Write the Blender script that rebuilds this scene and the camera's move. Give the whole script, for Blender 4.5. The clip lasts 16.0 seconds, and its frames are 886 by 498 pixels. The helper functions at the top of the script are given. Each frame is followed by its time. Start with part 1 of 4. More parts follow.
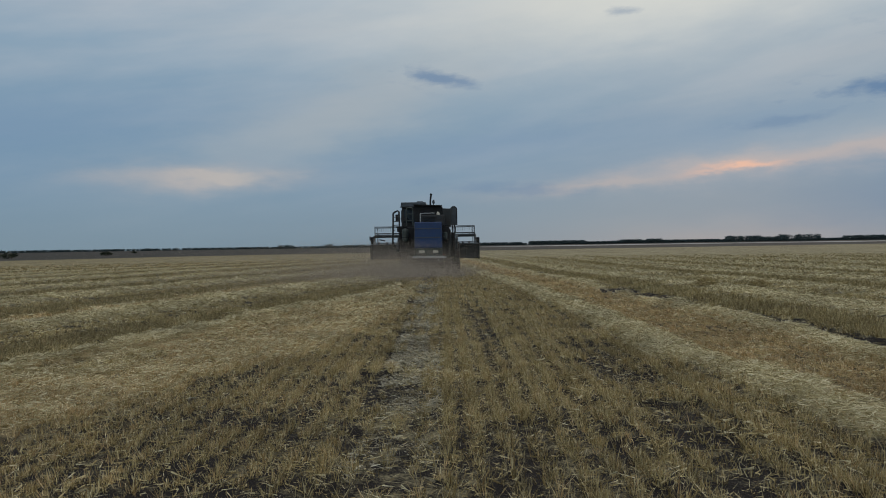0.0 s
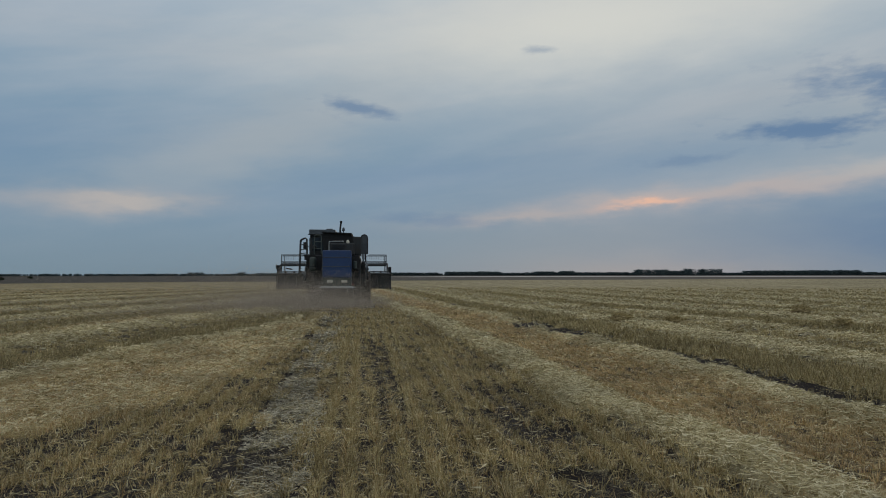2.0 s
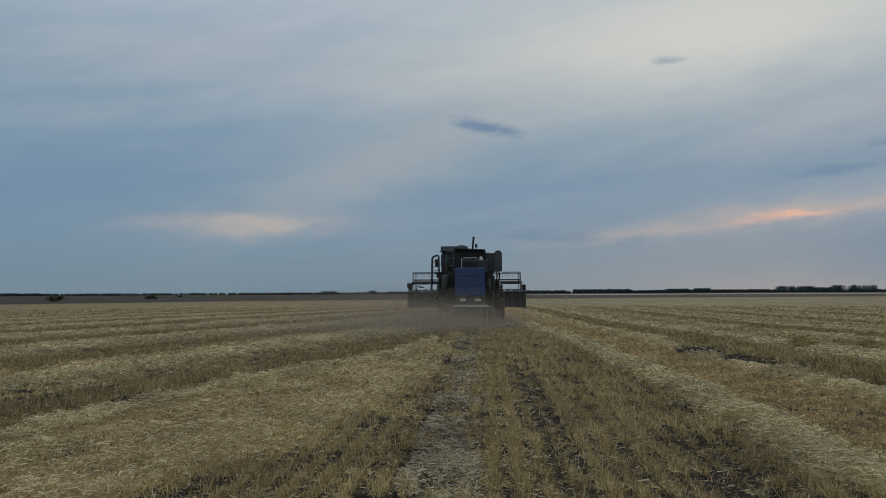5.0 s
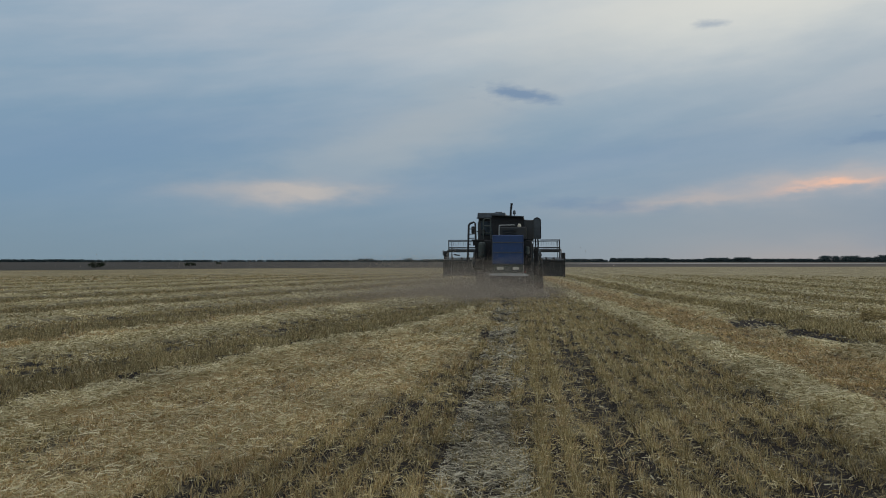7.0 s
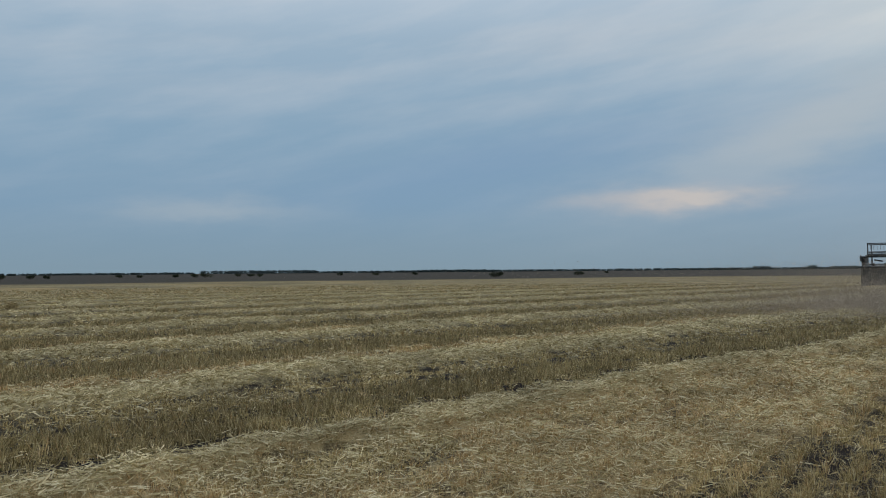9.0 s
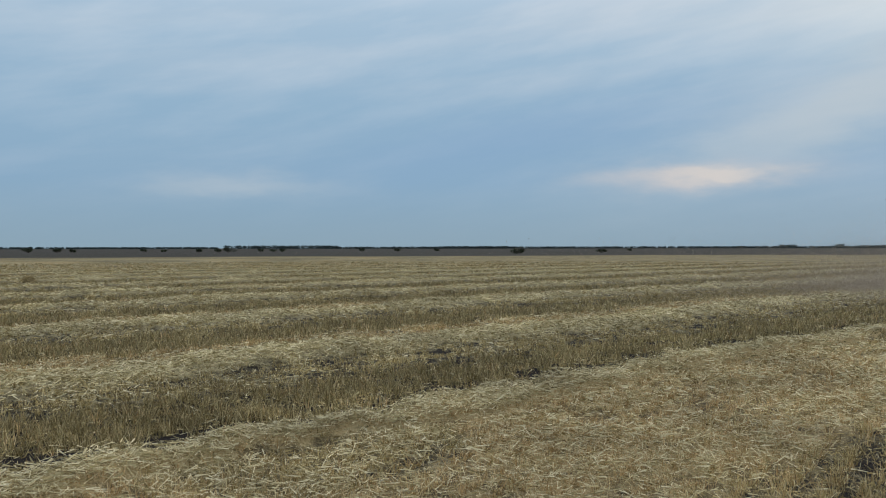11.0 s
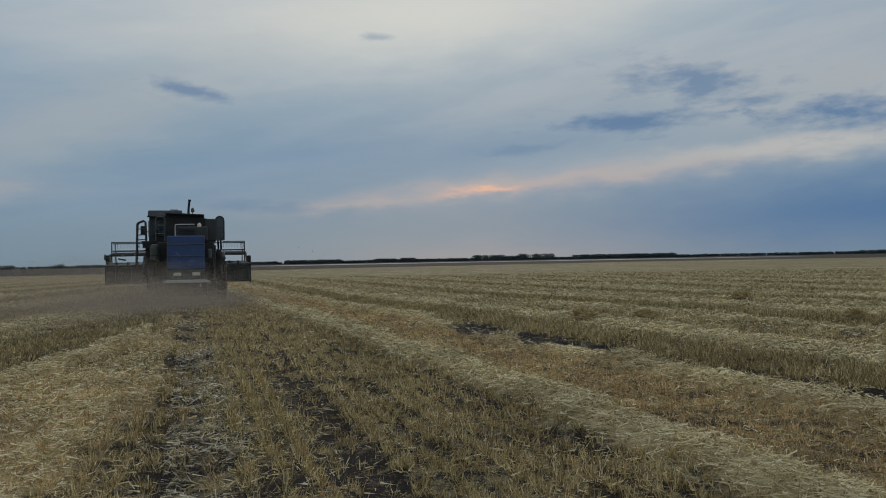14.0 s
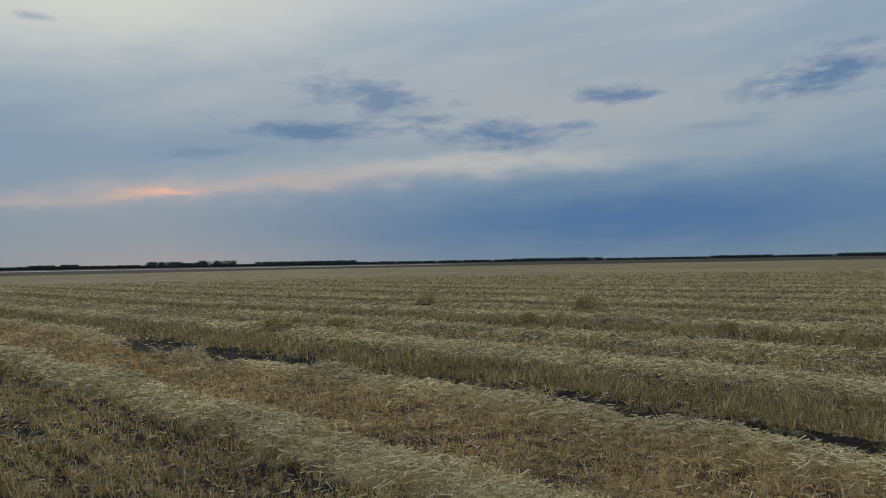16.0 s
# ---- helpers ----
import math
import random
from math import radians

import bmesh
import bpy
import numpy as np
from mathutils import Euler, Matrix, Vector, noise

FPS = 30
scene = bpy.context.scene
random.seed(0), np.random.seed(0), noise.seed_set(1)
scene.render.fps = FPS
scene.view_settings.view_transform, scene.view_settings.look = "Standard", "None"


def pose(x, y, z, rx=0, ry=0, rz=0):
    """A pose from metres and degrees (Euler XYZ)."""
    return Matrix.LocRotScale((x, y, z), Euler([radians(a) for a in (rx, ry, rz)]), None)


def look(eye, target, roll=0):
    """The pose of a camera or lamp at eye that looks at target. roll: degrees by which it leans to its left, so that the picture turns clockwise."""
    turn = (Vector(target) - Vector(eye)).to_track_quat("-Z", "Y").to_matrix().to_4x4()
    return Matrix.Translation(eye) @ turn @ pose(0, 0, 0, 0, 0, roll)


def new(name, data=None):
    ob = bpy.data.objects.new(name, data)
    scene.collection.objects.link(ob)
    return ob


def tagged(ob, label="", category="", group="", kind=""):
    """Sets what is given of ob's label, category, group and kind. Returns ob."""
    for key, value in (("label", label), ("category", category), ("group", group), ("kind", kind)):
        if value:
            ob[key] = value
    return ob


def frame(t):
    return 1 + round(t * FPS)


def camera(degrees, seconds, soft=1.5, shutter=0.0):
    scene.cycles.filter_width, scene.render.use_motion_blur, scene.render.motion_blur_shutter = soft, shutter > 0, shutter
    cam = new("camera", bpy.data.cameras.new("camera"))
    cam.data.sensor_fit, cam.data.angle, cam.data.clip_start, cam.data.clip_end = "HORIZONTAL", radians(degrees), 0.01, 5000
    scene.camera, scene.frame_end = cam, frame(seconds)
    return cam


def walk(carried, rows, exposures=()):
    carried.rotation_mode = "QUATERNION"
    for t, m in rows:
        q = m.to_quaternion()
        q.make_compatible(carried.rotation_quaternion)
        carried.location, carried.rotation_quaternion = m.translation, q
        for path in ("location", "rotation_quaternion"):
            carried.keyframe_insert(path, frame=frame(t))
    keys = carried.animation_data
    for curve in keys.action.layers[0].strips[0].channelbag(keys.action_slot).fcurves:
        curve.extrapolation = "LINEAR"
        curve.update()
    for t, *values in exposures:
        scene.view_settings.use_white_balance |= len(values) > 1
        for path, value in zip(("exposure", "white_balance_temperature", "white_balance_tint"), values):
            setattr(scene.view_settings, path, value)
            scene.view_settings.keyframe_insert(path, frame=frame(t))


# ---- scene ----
cam = camera(59.82, 16.0, soft=1.0)

# seconds, east, north, heading, tilt up, roll (metres and degrees); north is along the swaths
WALK = [
    (0.0, 0.00, 0.00, -0.20, -0.26, -0.89),
    (0.5, 0.09, 0.31, 2.25, 1.26, -0.86),
    (1.0, 0.17, 0.69, 5.05, 1.54, 0.01),
    (1.5, 0.33, 1.08, 6.01, 1.70, 0.12),
    (2.0, 0.33, 1.45, 6.03, 1.92, -0.09),
    (2.5, 0.27, 1.81, 5.69, 2.11, -0.30),
    (3.0, 0.29, 2.13, 4.09, 2.72, -0.40),
    (3.5, 0.23, 2.41, 2.77, 3.24, -0.40),
    (4.0, 0.06, 2.74, -0.20, 3.67, 0.14),
    (4.2, 0.02, 2.87, -1.99, 3.72, -0.08),
    (5.3, -0.02, 3.65, -3.40, 3.10, -0.30),
    (6.5, -0.05, 4.40, -3.33, 2.12, -0.49),
    (7.0, -0.14, 4.66, -6.04, 0.91, -0.01),
    (7.5, -0.27, 4.93, -12.87, 1.63, -0.22),
    (8.0, -0.28, 5.18, -21.51, 1.84, -0.56),
    (8.5, -0.31, 5.37, -28.59, 1.89, -0.48),
    (8.7, -0.36, 5.43, -31.00, 1.84, -0.49),
    (9.2, -0.44, 5.60, -36.20, 1.50, -0.45),
    (9.7, -0.54, 5.77, -40.80, 0.90, -0.35),
    (10.2, -0.62, 5.93, -43.90, 0.20, -0.25),
    (10.5, -0.66, 6.03, -43.60, -0.20, -0.20),
    (10.8, -0.69, 6.13, -40.28, -0.32, -0.15),
    (11.0, -0.71, 6.22, -35.88, -0.08, -0.07),
    (11.5, -0.74, 6.47, -23.05, 1.00, -0.06),
    (12.0, -0.66, 6.75, -10.69, 1.61, -0.46),
    (12.5, -0.60, 6.97, 0.99, 1.46, -0.29),
    (13.0, -0.63, 7.23, 10.42, 0.73, 0.32),
    (13.5, -0.64, 7.46, 14.55, 0.54, -0.37),
    (14.0, -0.58, 7.69, 17.87, 0.87, -1.05),
    (14.5, -0.54, 7.90, 26.36, 0.90, -0.47),
    (15.0, -0.51, 8.15, 35.33, 0.61, 0.26),
    (15.5, -0.48, 8.34, 38.89, 0.71, -0.23),
    (16.0, -0.37, 8.57, 41.13, 0.99, -0.98),
]


def slope(x, y):
    """The gentle lie of the field round the path, level again further out."""
    r2 = (x * x + y * y) / 1150.0
    return (0.0066 * x + 0.0061 * y) * np.exp(-r2 * r2)


rows = []
for t, x, y, heading, tilt, roll in WALK:
    a, p = radians(heading), radians(tilt)
    eye = Vector((x, y, 1.6 + 0.0066 * x + 0.0061 * y))
    way = Vector((math.sin(a) * math.cos(p), math.cos(a) * math.cos(p), math.sin(p)))
    rows.append((t, look(eye, eye + way, roll)))
walk(cam, rows, [(0.0, -0.04), (1.5, -0.12), (2.5, -0.12), (4.0, -0.17), (6.5, -0.08), (7.0, 0.0), (8.0, 0.02), (8.7, 0.1), (10.0, 0.35), (10.8, 0.42), (11.5, 0.36), (12.0, 0.1), (12.5, 0.0), (13.2, -0.05), (14.0, -0.13), (14.6, -0.09), (16.0, -0.12)])

# ---------------------------------------------------------------- sky and light
world = bpy.data.worlds.new("dusk_sky")
scene.world = world
world.use_nodes = True
wt = world.node_tree
wt.nodes.clear()


def wn(kind, **sockets):
    n = wt.nodes.new(kind)
    for k, v in sockets.items():
        n.inputs[int(k[1:])].default_value = v
    return n


def wm(op, a, b=None, clamp=False):
    """A math node on two sockets or numbers."""
    n = wt.nodes.new("ShaderNodeMath")
    n.operation, n.use_clamp = op, clamp
    for i, v in enumerate((a, b)):
        if v is None:
            continue
        if isinstance(v, (int, float)):
            n.inputs[i].default_value = v
        else:
            wt.links.new(v, n.inputs[i])
    return n.outputs[0]


def wmix(fac, a, b):
    n = wt.nodes.new("ShaderNodeMix")
    n.data_type = "RGBA"
    for i, v in ((0, fac), (6, a), (7, b)):
        if isinstance(v, (int, float)):
            n.inputs[i].default_value = v
        elif isinstance(v, tuple):
            n.inputs[i].default_value = (*v, 1)
        else:
            wt.links.new(v, n.inputs[i])
    return n.outputs[2]


coord = wt.nodes.new("ShaderNodeTexCoord").outputs["Generated"]
sep = wt.nodes.new("ShaderNodeSeparateXYZ")
wt.links.new(coord, sep.inputs[0])
az0 = wm("MULTIPLY", wm("ARCTAN2", sep.outputs[0], sep.outputs[1]), 57.2958)
el0 = wm("MULTIPLY", wm("ARCSINE", sep.outputs[2]), 57.2958)


def sky_noise(sx, sy, detail, shear=0.0, seed=0.0):
    """Noise over bearing and height, stretched along the horizon."""
    c = wt.nodes.new("ShaderNodeCombineXYZ")
    wt.links.new(wm("MULTIPLY", az0, 1 / sx), c.inputs[0])
    wt.links.new(wm("MULTIPLY", wm("SUBTRACT", el0, wm("MULTIPLY", az0, shear)), 1 / sy), c.inputs[1])
    c.inputs[2].default_value = seed
    n = wn("ShaderNodeTexNoise", _2=1.0, _3=detail, _4=0.55)
    wt.links.new(c.outputs[0], n.inputs[0])
    return n.outputs[0]


w1 = sky_noise(5.0, 1.6, 4.0, 0.0, 1.3)
w2 = sky_noise(4.0, 1.3, 4.0, 0.0, 7.7)
az = wm("ADD", az0, wm("MULTIPLY", wm("SUBTRACT", w1, 0.5), 7.0))
el = wm("ADD", el0, wm("MULTIPLY", wm("SUBTRACT", w2, 0.5), 2.0))


def blob(a, e, sa, se, lean=0.0, soft=True):
    """A soft cloud round the bearing a and height e, in degrees, of half widths sa and se, its right end raised by lean."""
    c, s = math.cos(radians(lean)), math.sin(radians(lean))
    da, de = wm("SUBTRACT", az if soft else az0, a), wm("SUBTRACT", el if soft else el0, e)
    u = wm("MULTIPLY", wm("ADD", wm("MULTIPLY", da, c), wm("MULTIPLY", de, s)), 1 / sa)
    v = wm("MULTIPLY", wm("SUBTRACT", wm("MULTIPLY", de, c), wm("MULTIPLY", da, s)), 1 / se)
    q = wm("ADD", wm("MULTIPLY", u, u), wm("MULTIPLY", v, v))
    return wm("EXPONENT", wm("MULTIPLY", q, -1.0))


ramp = wt.nodes.new("ShaderNodeValToRGB")
wt.links.new(wm("MULTIPLY", el0, 1 / 60.0, True), ramp.inputs[0])
stops = [(0.0, (0.20, 0.29, 0.36)), (0.08, (0.195, 0.31, 0.43)), (0.17, (0.225, 0.345, 0.465)),
         (0.28, (0.30, 0.41, 0.52)), (0.45, (0.62, 0.68, 0.75)), (1.0, (0.74, 0.78, 0.84))]
els = ramp.color_ramp.elements
els[0].position, els[0].color = stops[0][0], (*stops[0][1], 1)
els[1].position, els[1].color = stops[-1][0], (*stops[-1][1], 1)
for p, c in stops[1:-1]:
    e_ = els.new(p)
    e_.color = (*c, 1)
nishita = wt.nodes.new("ShaderNodeTexSky")
nishita.sky_type = "NISHITA"
nishita.sun_disc = False
nishita.sun_elevation, nishita.sun_rotation = radians(5), radians(21)
dim = wt.nodes.new("ShaderNodeVectorMath")
dim.operation = "SCALE"
dim.inputs[3].default_value = 0.05
wt.links.new(nishita.outputs[0], dim.inputs[0])
sky = wmix(0.95, dim.outputs[0], ramp.outputs[0])
# long thin veils of high cloud, rising to the east
veil = wm("MULTIPLY", wm("SUBTRACT", sky_noise(30.0, 3.6, 4.0, 0.12, 3.1), 0.45), 2.0, True)
veil = wm("MULTIPLY", veil, wm("ADD", wm("MULTIPLY", wm("ADD", az0, 50.0), 0.010, True), 0.36, True))
sky = wmix(wm("MULTIPLY", veil, wm("MULTIPLY", el0, 0.06, True)), sky, (0.52, 0.53, 0.55))
mottle = wm("MULTIPLY", wm("SUBTRACT", sky_noise(9.0, 2.3, 6.0, 0.2, 9.1), 0.42), 2.4, True)
sky = wmix(wm("MULTIPLY", mottle, wm("MULTIPLY", el0, 0.014, True)), sky, (0.66, 0.66, 0.67))
for a, e, sa, se, lean, tint, power in (
        (17, 18.0, 22, 4.4, 4, (0.74, 0.70, 0.68), 0.95),
        (-8, 9.5, 12, 2.5, 20, (0.44, 0.45, 0.49), 0.6),
        (50, 11.0, 24, 3.4, 0, (0.50, 0.49, 0.52), 0.75),
        (-30, 8.0, 14, 2.4, 8, (0.19, 0.29, 0.45), 0.55),
        (4, 7.3, 12, 1.2, 6, (0.22, 0.31, 0.46), 0.5),
        (22, 8.2, 9, 1.4, 8, (0.24, 0.33, 0.47), 0.6),
        (20, 2.6, 16, 2.0, 2, (0.28, 0.33, 0.40), 0.5),
        (-18, 5.0, 6.0, 0.85, 1, (0.50, 0.44, 0.45), 0.7),
        (-51, 4.4, 6.0, 0.9, 0, (0.38, 0.41, 0.47), 0.5),
        (28, 5.9, 17, 0.75, 5, (0.55, 0.46, 0.46), 0.9),
        (45, 7.2, 11, 0.8, 1, (0.60, 0.56, 0.55), 0.8),
        (56, 3.0, 24, 2.7, 1, (0.09, 0.18, 0.37), 0.95),
        (-16, 5.1, 3.4, 0.4, 1, (0.62, 0.52, 0.48), 0.45),
        (21.4, 5.05, 2.8, 0.24, 4, (0.98, 0.54, 0.39), 0.8),
        (12, 4.3, 4.0, 0.3, 3, (0.55, 0.45, 0.44), 0.5)):
    sky = wmix(wm("MULTIPLY", blob(a, e, sa, se, lean), power, True), sky, (tint[0] * 0.94, tint[1], tint[2] * 0.96))
# ragged dark clouds
rag = wm("SUBTRACT", sky_noise(2.4, 0.85, 7.0, 0.03, 5.5), 0.5)
for a, e, sa, se, lean, power in ((-0.5, 12.25, 3.4, 0.6, -9, 0.62), (31.5, 9.7, 6.8, 0.85, 0, 0.8), (36.2, 12.2, 5.4, 1.6, -6, 0.65), (45.3, 9.2, 5.2, 1.25, 0, 0.8),
                                  (40.5, 10.6, 3.0, 0.5, 3, 0.5), (54.2, 11.8, 2.8, 0.7, 0, 0.75), (67.5, 11.9, 6.0, 1.6, 10, 0.85), (50.5, 9.8, 2.6, 0.4, 3, 0.5), (62.0, 9.2, 3.0, 0.4, 0, 0.22), (24.0, 8.1, 3.4, 0.5, 4, 0.35),
                                  (13.7, 16.3, 2.2, 0.35, 0, 0.4), (21.7, 20.5, 3.0, 0.4, 4, 0.4), (4.0, 4.2, 6.0, 0.6, -3, 0.3)):
    thick = wm("MULTIPLY", wm("SUBTRACT", wm("ADD", blob(a, e, sa, se, lean, False), wm("MULTIPLY", rag, 2.2)), 0.3), 1.5, True)
    sky = wmix(wm("MULTIPLY", wm("MULTIPLY", thick, blob(a, e, sa * 1.6, se * 1.6, lean, False)), power * 1.25, True), sky, (0.145, 0.24, 0.385))
background = wn("ShaderNodeBackground", _1=1.0)
wt.links.new(sky, background.inputs[0])
wt.links.new(background.outputs[0], wt.nodes.new("ShaderNodeOutputWorld").inputs[0])

sun = bpy.data.lights.new("sun", "SUN")
sun.energy, sun.angle, sun.color = 0.5, radians(25), (1.0, 0.86, 0.74)
sun_ob = new("sun", sun)
sun_ob.matrix_world = look((0, 0, 60), (-math.sin(radians(21)) * 100, -math.cos(radians(21)) * 100, 60 - 18))

# ---------------------------------------------------------------- materials


def material(name, colour, rough=0.8, metal=0.0, grain=0.0, scale=30.0, bump=0.0, second=None):
    """A surface with two scales of colour variation, and fine relief."""
    m = bpy.data.materials.new(name)
    m.use_nodes = True
    t = m.node_tree
    b = t.nodes["Principled BSDF"]
    b.inputs["Roughness"].default_value, b.inputs["Metallic"].default_value = rough, metal
    co = t.nodes.new("ShaderNodeTexCoord").outputs["Object"]
    n1, n2 = t.nodes.new("ShaderNodeTexNoise"), t.nodes.new("ShaderNodeTexNoise")
    n1.inputs["Scale"].default_value, n2.inputs["Scale"].default_value = scale, scale * 0.12
    n1.inputs["Detail"].default_value = n2.inputs["Detail"].default_value = 5
    for n in (n1, n2):
        t.links.new(co, n.inputs["Vector"])
    add = t.nodes.new("ShaderNodeMath")
    add.operation = "ADD"
    t.links.new(n1.outputs[0], add.inputs[0]), t.links.new(n2.outputs[0], add.inputs[1])
    rng = t.nodes.new("ShaderNodeMapRange")
    rng.inputs[1].default_value, rng.inputs[2].default_value = 0.7, 1.3
    t.links.new(add.outputs[0], rng.inputs[0])
    mix = t.nodes.new("ShaderNodeMix")
    mix.data_type = "RGBA"
    lo = second or tuple(c * (1 - grain) for c in colour)
    hi = tuple(min(1, c * (1 + grain)) for c in colour)
    mix.inputs[6].default_value, mix.inputs[7].default_value = (*lo, 1), (*hi, 1)
    t.links.new(rng.outputs[0], mix.inputs[0])
    t.links.new(mix.outputs[2], b.inputs["Base Color"])
    if bump:
        bp = t.nodes.new("ShaderNodeBump")
        bp.inputs["Strength"].default_value, bp.inputs["Distance"].default_value = bump, 0.01
        t.links.new(n1.outputs[0], bp.inputs["Height"])
        t.links.new(bp.outputs[0], b.inputs["Normal"])
    return m


def stalk_material(name, stops, rough=0.7):
    """Dry stalks: every stalk takes its own tone from a ramp."""
    m = bpy.data.materials.new(name)
    m.use_nodes = True
    t = m.node_tree
    b = t.nodes["Principled BSDF"]
    b.inputs["Roughness"].default_value = rough
    b.inputs["Specular IOR Level"].default_value = 0.2
    geo = t.nodes.new("ShaderNodeNewGeometry")
    r = t.nodes.new("ShaderNodeValToRGB")
    e = r.color_ramp.elements
    e[0].position, e[0].color = stops[0][0], (*stops[0][1], 1)
    e[1].position, e[1].color = stops[-1][0], (*stops[-1][1], 1)
    for p, c in stops[1:-1]:
        e.new(p).color = (*c, 1)
    t.links.new(geo.outputs["Random Per Island"], r.inputs[0])
    # patches of greyer and warmer straw across the field
    co = t.nodes.new("ShaderNodeTexCoord").outputs["Object"]
    n = t.nodes.new("ShaderNodeTexNoise")
    n.inputs["Scale"].default_value, n.inputs["Detail"].default_value = 0.7, 4
    t.links.new(co, n.inputs["Vector"])
    h = t.nodes.new("ShaderNodeMapRange")
    h.inputs[1].default_value, h.inputs[2].default_value = 0.3, 0.7
    h.inputs[3].default_value, h.inputs[4].default_value = 0.72, 1.22
    t.links.new(n.outputs[0], h.inputs[0])
    hsv = t.nodes.new("ShaderNodeHueSaturation")
    t.links.new(h.outputs[0], hsv.inputs["Value"])
    t.links.new(r.outputs[0], hsv.inputs["Color"])
    t.links.new(hsv.outputs[0], b.inputs["Base Color"])
    return m


def field_material():
    """Soil, straw litter, reddish stubble and the darker fallow, laid by what covers each spot."""
    m = bpy.data.materials.new("field_soil")
    m.use_nodes = True
    t = m.node_tree
    b = t.nodes["Principled BSDF"]
    b.inputs["Roughness"].default_value = 0.95
    b.inputs["Specular IOR Level"].default_value = 0.1
    co = t.nodes.new("ShaderNodeTexCoord").outputs["Object"]

    def noise_of(scale, detail=5, stretch=(1, 1, 1)):
        mp = t.nodes.new("ShaderNodeMapping")
        mp.inputs["Scale"].default_value = stretch
        t.links.new(co, mp.inputs[0])
        n = t.nodes.new("ShaderNodeTexNoise")
        n.inputs["Scale"].default_value, n.inputs["Detail"].default_value = scale, detail
        t.links.new(mp.outputs[0], n.inputs["Vector"])
        return n.outputs[0]

    def mathn(op, a, c, clamp=False):
        n = t.nodes.new("ShaderNodeMath")
        n.operation, n.use_clamp = op, clamp
        for i, v in enumerate((a, c)):
            if isinstance(v, (int, float)):
                n.inputs[i].default_value = v
            else:
                t.links.new(v, n.inputs[i])
        return n.outputs[0]

    def mix(f, a, c):
        n = t.nodes.new("ShaderNodeMix")
        n.data_type = "RGBA"
        for i, v in ((0, f), (6, a), (7, c)):
            if isinstance(v, tuple):
                n.inputs[i].default_value = (*v, 1)
            elif isinstance(v, (int, float)):
                n.inputs[i].default_value = v
            else:
                t.links.new(v, n.inputs[i])
        return n.outputs[2]

    def attr(name):
        n = t.nodes.new("ShaderNodeAttribute")
        n.attribute_name = name
        return n.outputs["Fac"]

    fine, mid, big = noise_of(45, 6), noise_of(5, 6), noise_of(0.5, 4)
    far_streak = noise_of(0.35, 6, (1.0, 0.12, 1.0))
    soil = mix(fine, (0.009, 0.008, 0.0075), (0.042, 0.036, 0.032))
    straw = mix(fine, (0.33, 0.285, 0.15), (0.64, 0.575, 0.36))
    straw = mix(mathn("MULTIPLY", mathn("SUBTRACT", mid, 0.35), 1.6, True), mix(0.55, straw, (0.25, 0.20, 0.105)), straw)
    red = mix(fine, (0.29, 0.205, 0.09), (0.52, 0.40, 0.21))
    cover = mathn("ADD", attr("straw"), mathn("MULTIPLY", mathn("SUBTRACT", mid, 0.5), 1.3))
    cover = mathn("ADD", cover, mathn("MULTIPLY", mathn("SUBTRACT", fine, 0.5), 0.9))
    cover = mathn("MULTIPLY", mathn("SUBTRACT", cover, 0.19), 1.6, True)
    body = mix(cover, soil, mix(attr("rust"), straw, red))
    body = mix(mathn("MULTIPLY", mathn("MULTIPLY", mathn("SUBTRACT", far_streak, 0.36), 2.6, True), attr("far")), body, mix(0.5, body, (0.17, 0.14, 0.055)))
    fallow = mix(big, (0.036, 0.034, 0.029), (0.066, 0.060, 0.049))
    body = mix(attr("fallow"), body, fallow)
    body = mix(attr("pale_strip"), body, (0.50, 0.49, 0.46))
    t.links.new(body, b.inputs["Base Color"])
    bp = t.nodes.new("ShaderNodeBump")
    bp.inputs["Strength"].default_value, bp.inputs["Distance"].default_value = 0.8, 0.04
    t.links.new(mathn("ADD", fine, mid), bp.inputs["Height"])
    t.links.new(bp.outputs[0], b.inputs["Normal"])
    return m


FIELD = field_material()
BROWN = stalk_material("brown_stubble", [(0.0, (0.138, 0.097, 0.040)), (0.35, (0.355, 0.268, 0.114)), (0.75, (0.54, 0.435, 0.205)), (1.0, (0.71, 0.62, 0.38))])
RUST = stalk_material("reddish_stubble", [(0.0, (0.32, 0.195, 0.078)), (0.5, (0.58, 0.405, 0.19)), (1.0, (0.73, 0.59, 0.355))])
PALE = stalk_material("pale_straw", [(0.0, (0.29, 0.24, 0.115)), (0.45, (0.55, 0.475, 0.27)), (1.0, (0.74, 0.67, 0.45))])
GREY = stalk_material("grey_stubble", [(0.0, (0.128, 0.10, 0.04)), (0.5, (0.30, 0.24, 0.11)), (1.0, (0.50, 0.425, 0.235))])

ASH = stalk_material("grey_trampled_straw", [(0.0, (0.20, 0.18, 0.12)), (0.5, (0.42, 0.38, 0.27)), (1.0, (0.66, 0.61, 0.46))])

# ---------------------------------------------------------------- the field


def lattice(ix, iy, seed):
    h = (ix.astype(np.int64) * 374761393 + iy.astype(np.int64) * 668265263 + seed * 974711) & 0x7FFFFFFF
    h = ((h ^ (h >> 13)) * 1274126177) & 0x7FFFFFFF
    return ((h ^ (h >> 16)) & 0xFFFF) / 65535.0


